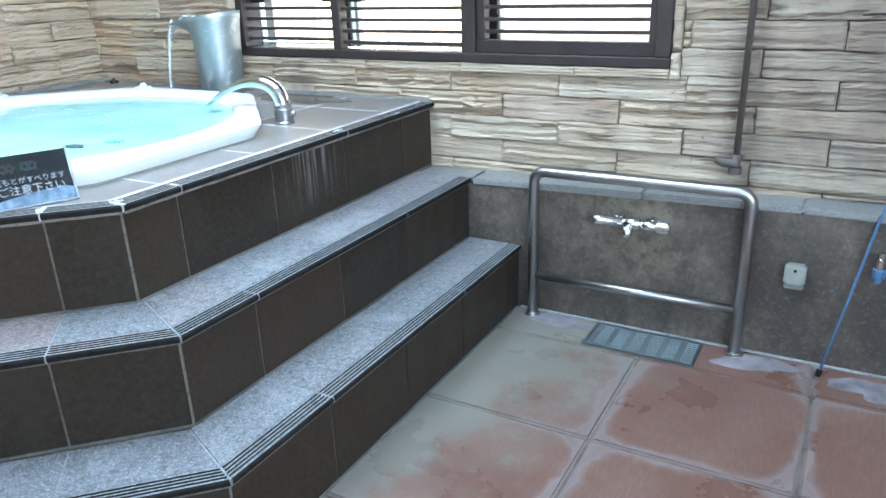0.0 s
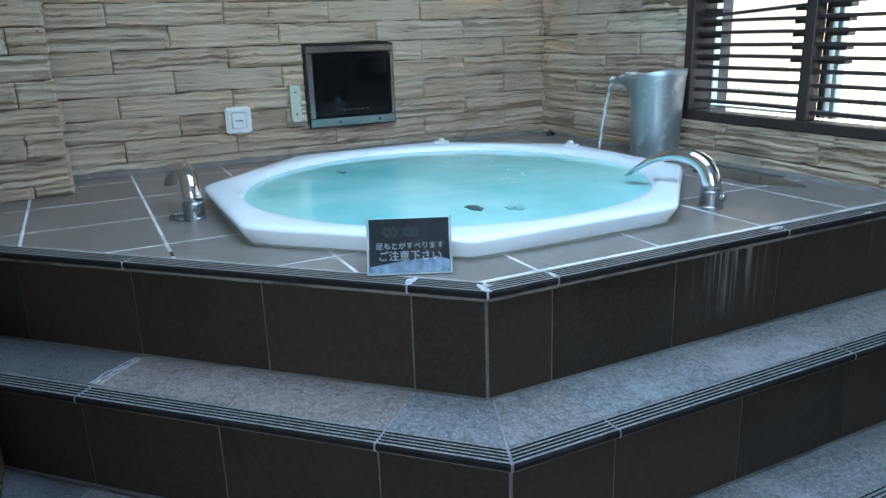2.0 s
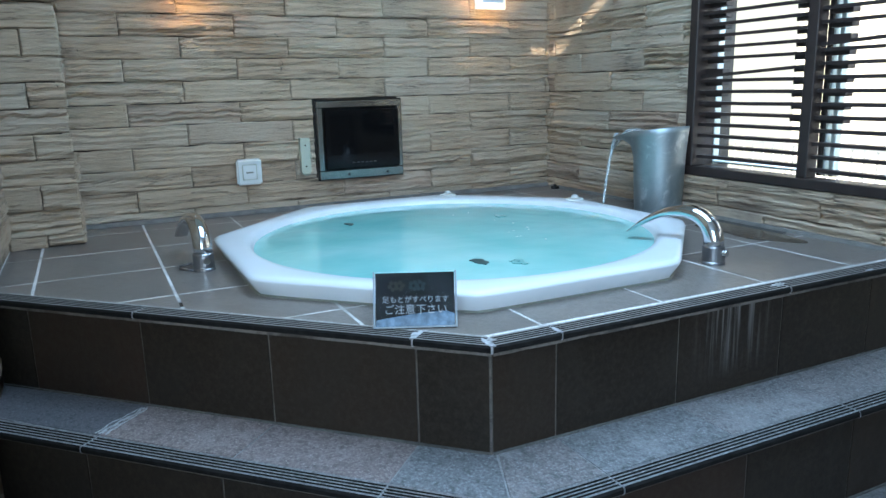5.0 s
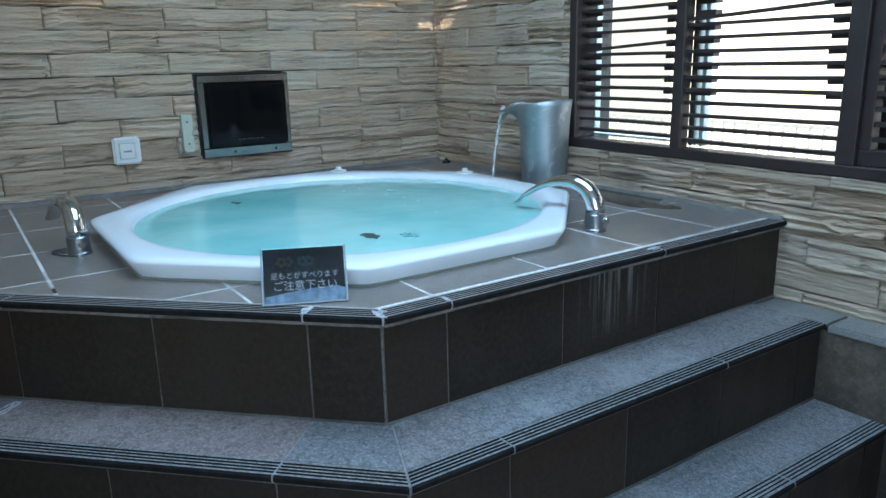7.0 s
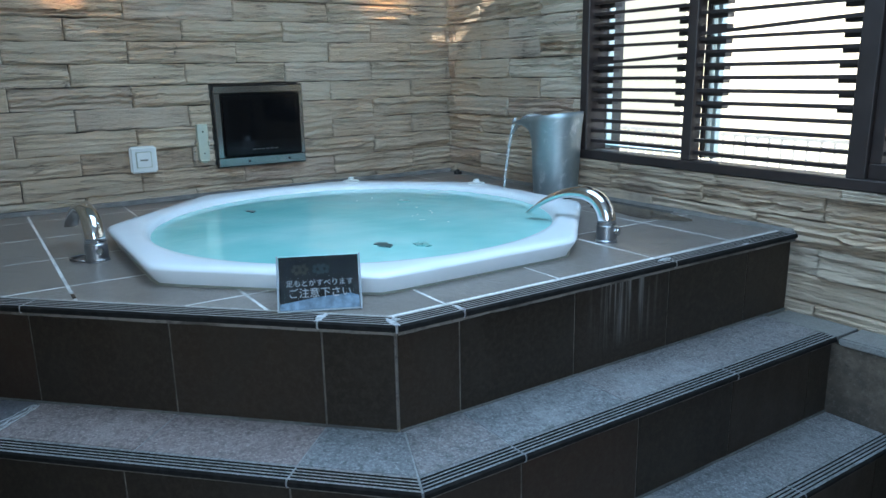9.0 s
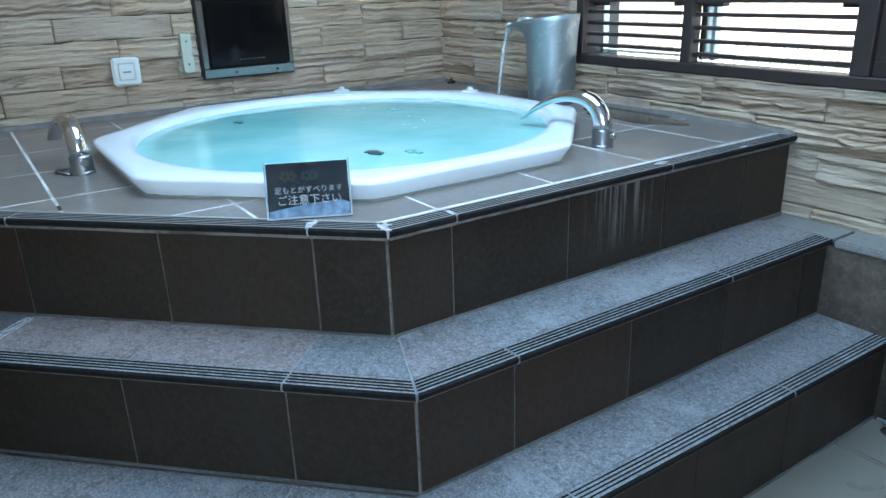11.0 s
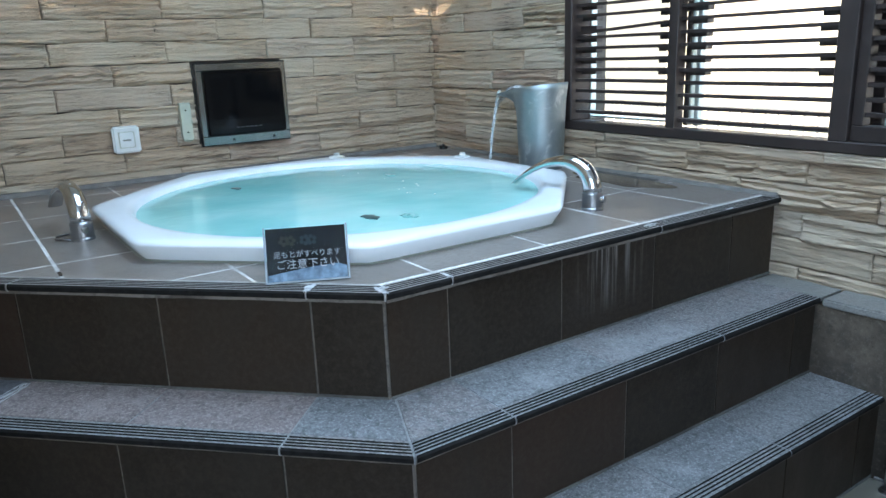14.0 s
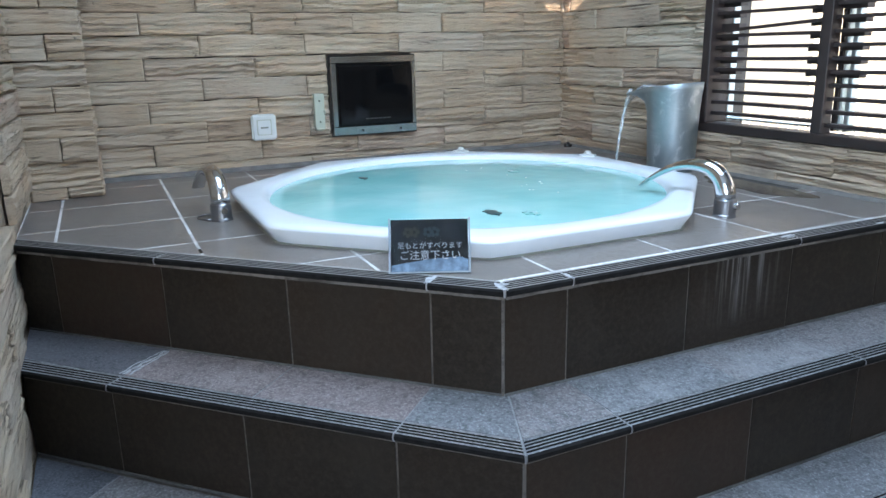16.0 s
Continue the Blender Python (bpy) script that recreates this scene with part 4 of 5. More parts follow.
box(bm, 0.0780, 0.0815, -0.0032, 0.0004, 0.0, 0.111, 0.0005, 1)
box(bm, -0.0780, 0.0780, -0.0032, 0.0004, 0.0, 0.0034, 0.0005, 1)
bm.transform(LEAN_BACK)
part("stand_edge", bm, plain("frosted_acrylic_edge", (0.30, 0.35, 0.39), 0.3, bump=0.0), sign, "pale cut edges of the clear stand")
bm = bmesh.new()
box(bm, -0.080, 0.080, -0.003, 0.050, 0.0, 0.002, 0.0006, 1)
part("foot", bm, ACRYL_CLEAR, sign)
bm = bmesh.new()
pts = [(-0.0765, 0.0035), (0.0765, 0.0035), (0.0765, 0.026)] + [(0.0765 - 0.153 * k / 10, 0.012 + 0.016 * math.sin(math.pi * (0.5 + 0.5 * k / 10)) + 0.004) for k in range(1, 11)]
vs = [bm.verts.new((x, -0.0040, z)) for x, z in pts]
bm.faces.new(vs)
bm.transform(LEAN_BACK)
part("printed_band", bm, SIGN_BLUE, card, "printed pale blue band")


def writing(text, size, x, z, parent, material, width):
    cu = bpy.data.curves.new("writing", "FONT")
    cu.body, cu.size, cu.align_x = text, size, "CENTER"
    cu.materials.append(material)
    ob = new("writing", cu)
    ob.parent = parent
    ob.matrix_basis = LEAN_BACK @ pose(x, -0.0042, z, 90, 0, 0)
    return ob


writing("足もとがすべります", 0.0145, 0.001, 0.050, card, INK, 0.12)
writing("ご注意下さい", 0.0205, 0.001, 0.0285, card, INK, 0.12)
for cx, mat in ((-0.042, INK_OLIVE), (-0.030, INK_OLIVE), (-0.002, INK_TEAL), (0.011, INK_TEAL)):
    bm = bmesh.new()
    for k in range(5):
        a = 2 * math.pi * k / 5 + cx * 40
        px, pz = cx + 0.007 * math.cos(a), 0.082 + 0.007 * math.sin(a)
        bm.faces.new([bm.verts.new((px + 0.0042 * math.cos(t), -0.0042, pz + 0.0042 * math.sin(t))) for t in (2 * math.pi * j / 9 for j in range(9))])
    bm.transform(LEAN_BACK)
    part("printed_flower", bm, mat, card)

# ---- window with louvre screen ----
window = thing("window_1", (0, NORTH, 0), "wide dark brown window with horizontal louvre slats, a few bent", "window", kind="structure")
wx0, wx1, wz0, wz1 = WIN
bm = bmesh.new()
box(bm, wx0, wx1, -0.012, 0.055, wz0, wz0 + 0.030, 0.003, 1)
box(bm, wx0, wx1, -0.012, 0.10, wz1 - 0.05, wz1, 0.003, 1)
box(bm, wx0, wx0 + 0.036, -0.012, 0.10, wz0 + 0.03, wz1 - 0.05, 0.003, 1)
box(bm, wx1 - 0.045, wx1, -0.012, 0.10, wz0 + 0.03, wz1 - 0.05, 0.003, 1)
part("window_frame", bm, BROWN, window)
part("mullion", boxed(-0.861, -0.826, -0.004, 0.04, wz0 + 0.03, wz1 - 0.05, 0.002, 1), BROWN, window)
part("mullion", boxed(-0.338, -0.290, -0.010, 0.06, wz0 + 0.03, wz1 - 0.05, 0.002, 1), BROWN, window)
sash = bmesh.new()
box(sash, -0.290, 0.285, 0.006, 0.045, wz0 + 0.03, wz0 + 0.070, 0.002, 1)
box(sash, -0.290, -0.262, 0.006, 0.045, wz0 + 0.070, wz1 - 0.08, 0.002, 1)
box(sash, 0.262, 0.285, 0.006, 0.045, wz0 + 0.070, wz1 - 0.08, 0.002, 1)
box(sash, -0.290, 0.285, 0.006, 0.045, wz1 - 0.08, wz1 - 0.05, 0.002, 1)
part("sash", sash, BROWN, window)
for a, b in ((-1.272, -0.861), (-0.826, -0.338), (-0.290, 0.285)):
    part("pane", boxed(a + 0.001, b - 0.001, 0.118, 0.121, wz0 + 0.03, wz1 - 0.05), GLASS, window).visible_shadow = False
for a, b, mat in ((-1.306, -1.292, ALU), (-1.280, -1.268, ALU), (-0.862, -0.848, BROWN), (-0.842, -0.834, ALU), (-0.822, -0.806, ALU), (-0.345, -0.254, BROWN), (-0.247, -0.241, ALU)):
    part("stile", boxed(a, b, 0.085, 0.112, wz0 + 0.03, wz1 - 0.05, 0.002, 1), mat, window)
part("inner_sill", boxed(wx0 + 0.03, wx1 - 0.03, 0.085, 0.125, wz0 + 0.042, wz0 + 0.036), ALU, window)

for n, (a, b, zlow, PITCH) in enumerate(((-1.272, -0.861, 0.888, 0.0362), (-0.826, -0.338, 0.880, 0.0378), (-0.262, 0.262, 0.922, 0.0368))):
    k = 0
    while zlow + k * PITCH < wz1 - 0.085:
        z = zlow + k * PITCH
        bm = bmesh.new()
        sag = random.uniform(-0.0012, 0.0012)
        vs = []
        for i in range(7):
            f = i / 6
            x = a + (b - a) * f
            zz = z + sag * math.sin(math.pi * f)
            bent = (n == 0 and k == 8) or (n == 2 and k == 4) or (n == 1 and k == 10)
            if bent:
                zz += -0.022 * (1 - f) if n != 2 else -0.014 * math.exp(-((f - 0.12) / 0.22) ** 2)
            vs.append([bm.verts.new((x, yy, zz + h)) for yy, h in ((0.012, -0.0052), (0.012, 0.0050), (0.034, 0.0060), (0.034, -0.0042))])
        for r, s in zip(vs, vs[1:]):
            for j in range(4):
                bm.faces.new((r[j], r[(j + 1) % 4], s[(j + 1) % 4], s[j]))
        bm.faces.new(vs[0][::-1])
        bm.faces.new(vs[-1])
        part("slat", bm, BROWN, window)
        if z > 1.03:
            for x0, x1 in ((a + 0.004, a + 0.075), (b - 0.066, b - 0.004)):
                part("slat_clip", boxed(x0 + random.uniform(-0.004, 0.004), x1, 0.034, 0.066, z - 0.016, z + 0.003, 0.001, 1), BROWN, window)
        k += 1

# ---- things on the stone wall beside the tub ----
tv = thing("bathroom_television", (WEST, 2.514, 0.949), "small wall-set television with a brushed steel frame and dark screen", "television")
fw, fh = 0.176, 0.151
bm = bmesh.new()
box(bm, 0.0, 0.022, -fw, fw, -fh, -fh + 0.034, 0.002, 1)
box(bm, 0.0, 0.022, -fw, fw, fh - 0.025, fh, 0.002, 1)
box(bm, 0.0, 0.022, -fw, -fw + 0.021, -fh + 0.034, fh - 0.025, 0.002, 1)
box(bm, 0.0, 0.022, fw - 0.017, fw, -fh + 0.034, fh - 0.025, 0.002, 1)
tv_frame = part("frame", bm, TV_STEEL, tv, "brushed steel frame")
part("gasket", boxed(0.0, 0.014, -fw - 0.005, fw + 0.003, -fh - 0.004, fh + 0.005, 0.002, 1), BLACK, tv, "black rubber gasket")
bezel = part("bezel", boxed(0.006, 0.030, -fw + 0.018, fw - 0.014, -fh + 0.032, fh - 0.026, 0.010, 3), BEZEL, tv, "glossy black bezel")
part("screen", boxed(0.0296, 0.0308, -fw + 0.048, fw - 0.040, -fh + 0.096, fh - 0.052), SCREEN, bezel, "dark switched-off screen")
for k in range(6):
    part("button", boxed(0.0296, 0.0312, -0.045 + 0.018 * k, -0.033 + 0.018 * k, -fh + 0.060, -fh + 0.064), BUTTON, bezel)
for y in (-0.058, 0.105):
    part("screw", tube(bmesh.new(), [(0.021, y, -fh + 0.016), (0.0235, y, -fh + 0.016)], 0.005, 10), BLACK, tv_frame)

switch = thing("wall_switch", (WEST, 2.066, 0.850), "white square push switch plate on the stone wall", "switch")
part("plate", boxed(0.0, 0.024, -0.046, 0.046, -0.048, 0.048, 0.006, 3), WHITE_PLASTIC, switch)
rocker_frame = part("rocker_frame", boxed(0.022, 0.026, -0.028, 0.028, -0.030, 0.030, 0.002, 2), CREAM, switch)
part("rocker", boxed(0.025, 0.028, -0.024, 0.024, -0.026, 0.026, 0.002, 2), WHITE_PLASTIC, rocker_frame)
part("mark", boxed(0.0275, 0.0285, -0.014, 0.014, -0.004, 0.002), BOX_GREY, rocker_frame)

holder = thing("remote_holder", (WEST, 2.282, 0.893), "pale green plastic remote control holder with rounded foot", "holder")
bm = bmesh.new()
outline = [(-0.019, 0.072), (0.019, 0.072), (0.019, -0.052)] + [(0.019 * math.cos(radians(-t)), -0.052 + 0.020 * math.sin(radians(-t))) for t in range(20, 180, 20)] + [(-0.019, -0.052)]
front = [bm.verts.new((0.030, y, z)) for y, z in outline]
back = [bm.verts.new((0.004, y, z)) for y, z in outline]
bm.faces.new(front)
bm.faces.new(back[::-1])
for i in range(len(outline)):
    j = (i + 1) % len(outline)
    bm.faces.new((front[i], front[j], back[j], back[i]))
plate = part("back_plate", bm, CREAM, holder)
for y in (-0.021, 0.015):
    part("clip", boxed(0.026, 0.036, y, y + 0.006, -0.006, 0.012, 0.002, 1), CREAM, plate)
part("foot_ledge", boxed(0.028, 0.040, -0.014, 0.014, -0.066, -0.060, 0.002, 1), CREAM, holder)
for z in (0.045, -0.035):
    part("screw", tube(bmesh.new(), [(0.029, 0, z), (0.032, 0, z)], 0.003, 8), BLACK, plate)


def wall_lamp(y, z):
    ob = thing("wall_lamp", (WEST, y, z), "square frosted wall lamp glowing warm at its edges", "lamp", "wall lamps")
    part("back_plate", boxed(0.0, 0.030, -0.045, 0.045, -0.045, 0.045, 0.003, 1), WHITE_PLASTIC, ob)
    part("bulb_tube", tube(bmesh.new(), [(0.040, -0.035, 0), (0.040, 0.035, 0)], 0.010, 14), LAMP_GLOW, ob, "glowing warm bulb")
    glass = part("front_glass", boxed(0.060, 0.068, -0.068, 0.068, -0.067, 0.067, 0.002, 1), LAMP_FACE, ob, "white frosted front glass")
    part("centre_panel", boxed(0.0675, 0.0705, -0.040, 0.056, -0.040, 0.044, 0.001, 1), LAMP_PANEL, glass, "centre panel painted in the blue grey of a window reflection")
    for yy in (-0.066, 0.062):
        part("side_rim", boxed(0.048, 0.060, yy, yy + 0.004, -0.066, 0.066), LAMP_FACE, ob)
    return ob


wall_lamp(1.917, 1.535)
wall_lamp(3.086, 1.516)

# small dark stopper left in the corner of the deck
stopper = thing("drain_stopper", (-2.060, 3.378, Z3), "small black rubber stopper lying in the deck corner", "stopper")
bm = bmesh.new()
lathe(bm, [(0.018, 0), (0.017, 0.012), (0.006, 0.014), (0.006, 0.020), (0.002, 0.021)], 14)
part("plug", bm, BLACK, stopper)

# ---- beside the steps ----
rail = thing("hand_rail", (0, 3.275, Z0), "low stainless steel hand rail in front of the plinth", "rail")
R0, RX0, RX1, RH = 0.0165, -0.028, 0.605, 0.487
cr = 0.035
path = [(RX0, 0, 0.0), (RX0, 0, RH - cr)] + [tuple(p) for p in arc((RX0 + cr, 0, RH - cr), cr, 180, 90, 6, (1, 0, 0), (0, 0, 1))][1:]
path += [tuple(p) for p in arc((RX1 - cr, 0, RH - cr), cr, 90, 0, 6, (1, 0, 0), (0, 0, 1))] + [(RX1, 0, 0.0)]
part("frame_tube", tube(bmesh.new(), path, R0, 20), RAIL, rail, smooth=True)
part("lower_bar", tube(bmesh.new(), [(RX0 + 0.012, 0, 0.140), (RX1 - 0.012, 0, 0.140)], 0.013, 16), RAIL, rail, smooth=True)
for x in (RX0, RX1):
    bm = bmesh.new()
    lathe(bm, [(0.027, 0.0), (0.026, 0.003), (0.020, 0.005), (0.0185, 0.010)], 20, x, 0)
    part("base_flange", bm, RAIL, rail, "corroded base flange")

mixer = thing("shower_mixer", (0.292, PLINTH_Y, 0.396), "chrome wall mixer tap on the dark plinth", "faucet")
part("body", tube(bmesh.new(), [(-0.026, -0.045, 0), (-0.024, -0.045, 0), (0.016, -0.045, 0), (0.018, -0.045, 0)], [0.014, 0.0185, 0.0185, 0.014], 20), CHROME, mixer, "dark reflecting chrome body", smooth=True)
part("handle", tube(bmesh.new(), [(-0.122, -0.045, 0), (-0.120, -0.045, 0), (-0.094, -0.045, 0), (-0.093, -0.045, 0), (-0.026, -0.045, 0)], [0.0135, 0.0155, 0.0155, 0.0142, 0.0142], 20), TAP_CHROME, mixer, smooth=True)
right = part("handle", tube(bmesh.new(), [(0.018, -0.045, 0), (0.068, -0.045, 0)], 0.0150, 20), TAP_CHROME, mixer, smooth=True)
bm = tube(bmesh.new(), [(0.066, -0.045, 0), (0.070, -0.045, 0), (0.098, -0.045, 0), (0.104, -0.045, 0)], [0.016, 0.0195, 0.0195, 0.015], 20)
part("knob", bm, TAP_CHROME, right)
part("outlet", tube(bmesh.new(), [(-0.010, -0.052, -0.006), (-0.012, -0.066, -0.014), (-0.013, -0.070, -0.028), (-0.013, -0.070, -0.034)], [0.012, 0.014, 0.0145, 0.012], 16), TAP_CHROME, mixer, smooth=True)
for x in (-0.050, 0.045):
    part("wall_union", tube(bmesh.new(), [(x, 0.0, -0.004), (x, -0.012, -0.004), (x, -0.013, -0.004), (x, -0.046, -0.003)], [0.020, 0.019, 0.010, 0.010], 18), CHROME, mixer)

sbox = thing("socket_box", (0.733, PLINTH_Y, 0.296), "grey green plastic weatherproof box on the plinth", "socket box")
cover = part("cover", boxed(-0.027, 0.027, -0.034, 0.0, -0.022, 0.036, 0.006, 2), BOX_GREY, sbox)
part("lower_lip", boxed(-0.025, 0.025, -0.026, 0.0, -0.036, -0.023, 0.004, 2), BOX_GREY, sbox)
part("screw", tube(bmesh.new(), [(0, -0.0335, 0.022), (0, -0.036, 0.022)], 0.004, 10), BLACK, cover)

grate = thing("floor_grate", (0.353, 3.215, Z0), "scratched steel drain grate in the floor", "drain grate")
bm = boxed(-0.160, 0.160, -0.072, 0.072, -0.010, 0.001, 0.001, 1)
part("tray", bm, plain("grate_sludge", (0.11, 0.135, 0.14), 0.45, vary=0.7, scale=30), grate, "sludge and scale in the slots")
bm = bmesh.new()
box(bm, -0.162, 0.162, -0.074, -0.066, 0.0, 0.006)
box(bm, -0.162, 0.162, 0.066, 0.074, 0.0, 0.006)
box(bm, -0.162, -0.154, -0.066, 0.066, 0.0, 0.006)
box(bm, 0.154, 0.162, -0.066, 0.066, 0.0, 0.006)
part("frame", bm, GRATE, grate)
for k in range(6):
    x0 = -0.152 + 0.0512 * k
    part("bridge", boxed(x0, x0 + 0.018, -0.066, 0.066, 0.001, 0.005), GRATE, grate)
for k in range(11):
    y = -0.063 + 0.0123 * k
    part("bar", boxed(-0.154, 0.154, y, y + 0.0062, 0.001, 0.0055, 0.001, 1), GRATE, grate)

rod = thing("blue_rod", (0.0, 0.0, 0.0), "thin blue plastic rod leaning against the plinth", "rod")
part("shaft", tube(bmesh.new(), [(0.828, 3.245, Z0 + 0.002), (0.870, 3.283, 0.26), (0.905, 3.297, 0.47), (0.93, 3.302, 0.60)], 0.0034, 10), BLUE, rod, smooth=True)
part("tip", tube(bmesh.new(), [(0.8275, 3.2445, Z0), (0.830, 3.246, Z0 + 0.018)], 0.008, 10), BLACK, rod)
tap = thing("hose_tap", (0.925, PLINTH_Y, 0.36), "small chrome tap with a blue hose connector", "faucet")
part("stem", tube(bmesh.new(), [(0, 0, 0.02), (0, -0.045, 0.02)], 0.009, 14), CHROME, tap)
part("body", tube(bmesh.new(), [(0, -0.045, 0.045), (0, -0.045, 0.030), (0, -0.045, 0.029), (0, -0.045, 0.0)], [0.008, 0.008, 0.011, 0.011], 14), CHROME, tap)
part("connector", tube(bmesh.new(), [(0, -0.045, 0.0), (0, -0.045, -0.022), (0, -0.045, -0.023), (0, -0.045, -0.036)], [0.016, 0.015, 0.008, 0.008], 14), BLUE, tap, "blue plastic hose connector")

pipe = thing("conduit_pipe", (0.538, 3.378, 0.0), "dark brown painted pipe rising up the stone wall", "pipe")
part("riser_pipe", tube(bmesh.new(), [(0, 0, 0.55), (0, 0, CEIL)], 0.0088, 14), CONDUIT, pipe, smooth=True)
part("elbow", tube(bmesh.new(), [(0.0, 0.0, 0.60), (0.0, -0.004, 0.575), (-0.03, -0.012, 0.578), (-0.052, -0.016, 0.585)], [0.016, 0.018, 0.014, 0.010], 14), CONDUIT, pipe, smooth=True)
part("clamp", tube(bmesh.new(), [(0, 0.0, 0.545), (0, 0, 0.565)], 0.018, 14), CONDUIT, pipe)

# ---- outside the window ----
ground = tagged(mesh_ob("ground", boxed(-60, 60, NORTH + 0.21, 120, -0.6, -0.5), plain("pale_paving", (0.42, 0.405, 0.375), 0.9, scale=2)), "pale sunlit paving outside", "ground", kind="structure")
house = thing("neighbour_house", (-6.5, 8.2, -0.5), "pale yellow rendered house beyond the window", "house")
part("wall", boxed(-3.5, 1.75, 0.0, 4.0, 0.0, 5.5), plain("yellow_render", (0.80, 0.77, 0.63), 0.9, vary=0.04, scale=3), house)
part("eaves", boxed(-3.7, 2.0, -0.3, 4.2, 5.5, 5.7), plain("white_eaves", (0.75, 0.75, 0.73), 0.7), house)
fence = thing("garden_fence", (0, 7.6, -0.5), "white metal garden fence with scrolls", "fence")
FENCE = plain("white_fence_paint", (0.62, 0.63, 0.62), 0.5, bump=0.0)
part("top_rail", boxed(-6, 5, -0.015, 0.015, 1.00, 1.03), FENCE, fence)
part("bottom_rail", boxed(-6, 5, -0.015, 0.015, 0.15, 0.19), FENCE, fence)
post_me = None
for k in range(90):
    x = -5.9 + 0.12 * k
    if post_me is None:
        ob = part("picket", boxed(-0.010, 0.010, -0.010, 0.010, 0.19, 1.00), FENCE, fence)
        post_me = ob.data
    else:
        ob = new("picket", post_me)
        ob.parent = fence
    ob.location = (x, 0, 0)
# a glowing sheet stands in for the overexposed daylight beyond the window
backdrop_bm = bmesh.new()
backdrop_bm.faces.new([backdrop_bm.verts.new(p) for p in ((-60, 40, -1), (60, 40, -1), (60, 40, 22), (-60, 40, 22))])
tagged(mesh_ob("backdrop", backdrop_bm, glow("glowing_backdrop_sheet", (0.90, 0.97, 1.0), 0.42)), "glowing sheet standing in for the overexposed distance outside", "backdrop", kind="structure")
hedge_bm = bmesh.new()
rng = random.Random(4)
for k in range(700):
    x, y = rng.uniform(-11.5, -7.2), rng.gauss(15.0, 0.6)
    top = 1.15 + 0.40 * noise.noise(Vector((x * 0.45, 0.2, 0.7))) + 0.35 * noise.noise(Vector((x * 1.7, 1.2, 0.7)))
    z = top - 0.9 * rng.random() ** 1.4
    d = Vector((rng.gauss(0, 1), rng.gauss(0, 1), rng.gauss(0, 1))).normalized()
    e = d.orthogonal().normalized()
    q = rng.uniform(0.06, 0.14)
    c = Vector((x, y, z))
    hedge_bm.faces.new([hedge_bm.verts.new(p) for p in (c - d * q, c + e * q * 0.5, c + d * q, c - e * q * 0.5)])
# leaf colour is paled to imitate the veil of overexposed daylight
tagged(mesh_ob("hedge", hedge_bm, plain("glare_paled_leaves", (0.21, 0.235, 0.19), 0.6, vary=0.4)), "green hedge beyond the fence, its leaves paled to imitate glare", "hedge", kind="stuff")

def crust(cx, cy, rx, ry, seed):
    bm = bmesh.new()
    pts = []
    for k in range(36):
        a = 2 * math.pi * k / 36
        q = 1 + 0.7 * noise.noise(Vector((math.cos(a) * 1.8 + seed, math.sin(a) * 1.8, seed)))
        pts.append((cx + rx * q * math.cos(a), min(PLINTH_Y - 0.008, cy + ry * q * math.sin(a))))
    prism(bm, pts, Z0 - 0.001, Z0 + 0.0008)
    part("scale_crust", bm, CRUST, floor_ob, "pale lilac crust of dried soap and scale")


CRUST = plain("lilac_scale_crust", (0.22, 0.195, 0.21), 0.4, vary=0.5, scale=16)
crust(0.07, 3.262, 0.125, 0.040, 2.1)
crust(0.66, 3.235, 0.10, 0.050, 5.4)
crust(0.99, 3.22, 0.11, 0.055, 8.8)

# ---- pieces: floor slabs ----
slab_x = [-1.06, -0.566, -0.10, 0.364, 0.821, 1.28, 1.74, 2.2, EAST]
slab_y = [BACK, -1.29, -0.83, -0.37, 0.09, 0.55, 1.01, 1.47, 1.93, 2.24, 2.69, 3.13, PLINTH_Y]
for i in range(len(slab_x) - 1):
    for j in range(len(slab_y) - 1):
        x0, x1, y0, y1 = slab_x[i] + 0.004, slab_x[i + 1] - 0.004, slab_y[j] + 0.004, slab_y[j + 1] - 0.004
        if x1 < X1 - 0.3 and y0 > 1.3:
            continue
        if x1 < 0.1 and y1 < 1.5:
            continue
        ob = part("floor_slab", boxed(x0, x1, y0, y1, Z0 - 0.03, Z0, 0.005, 2), FLOOR, floor_ob)
        centred(ob)


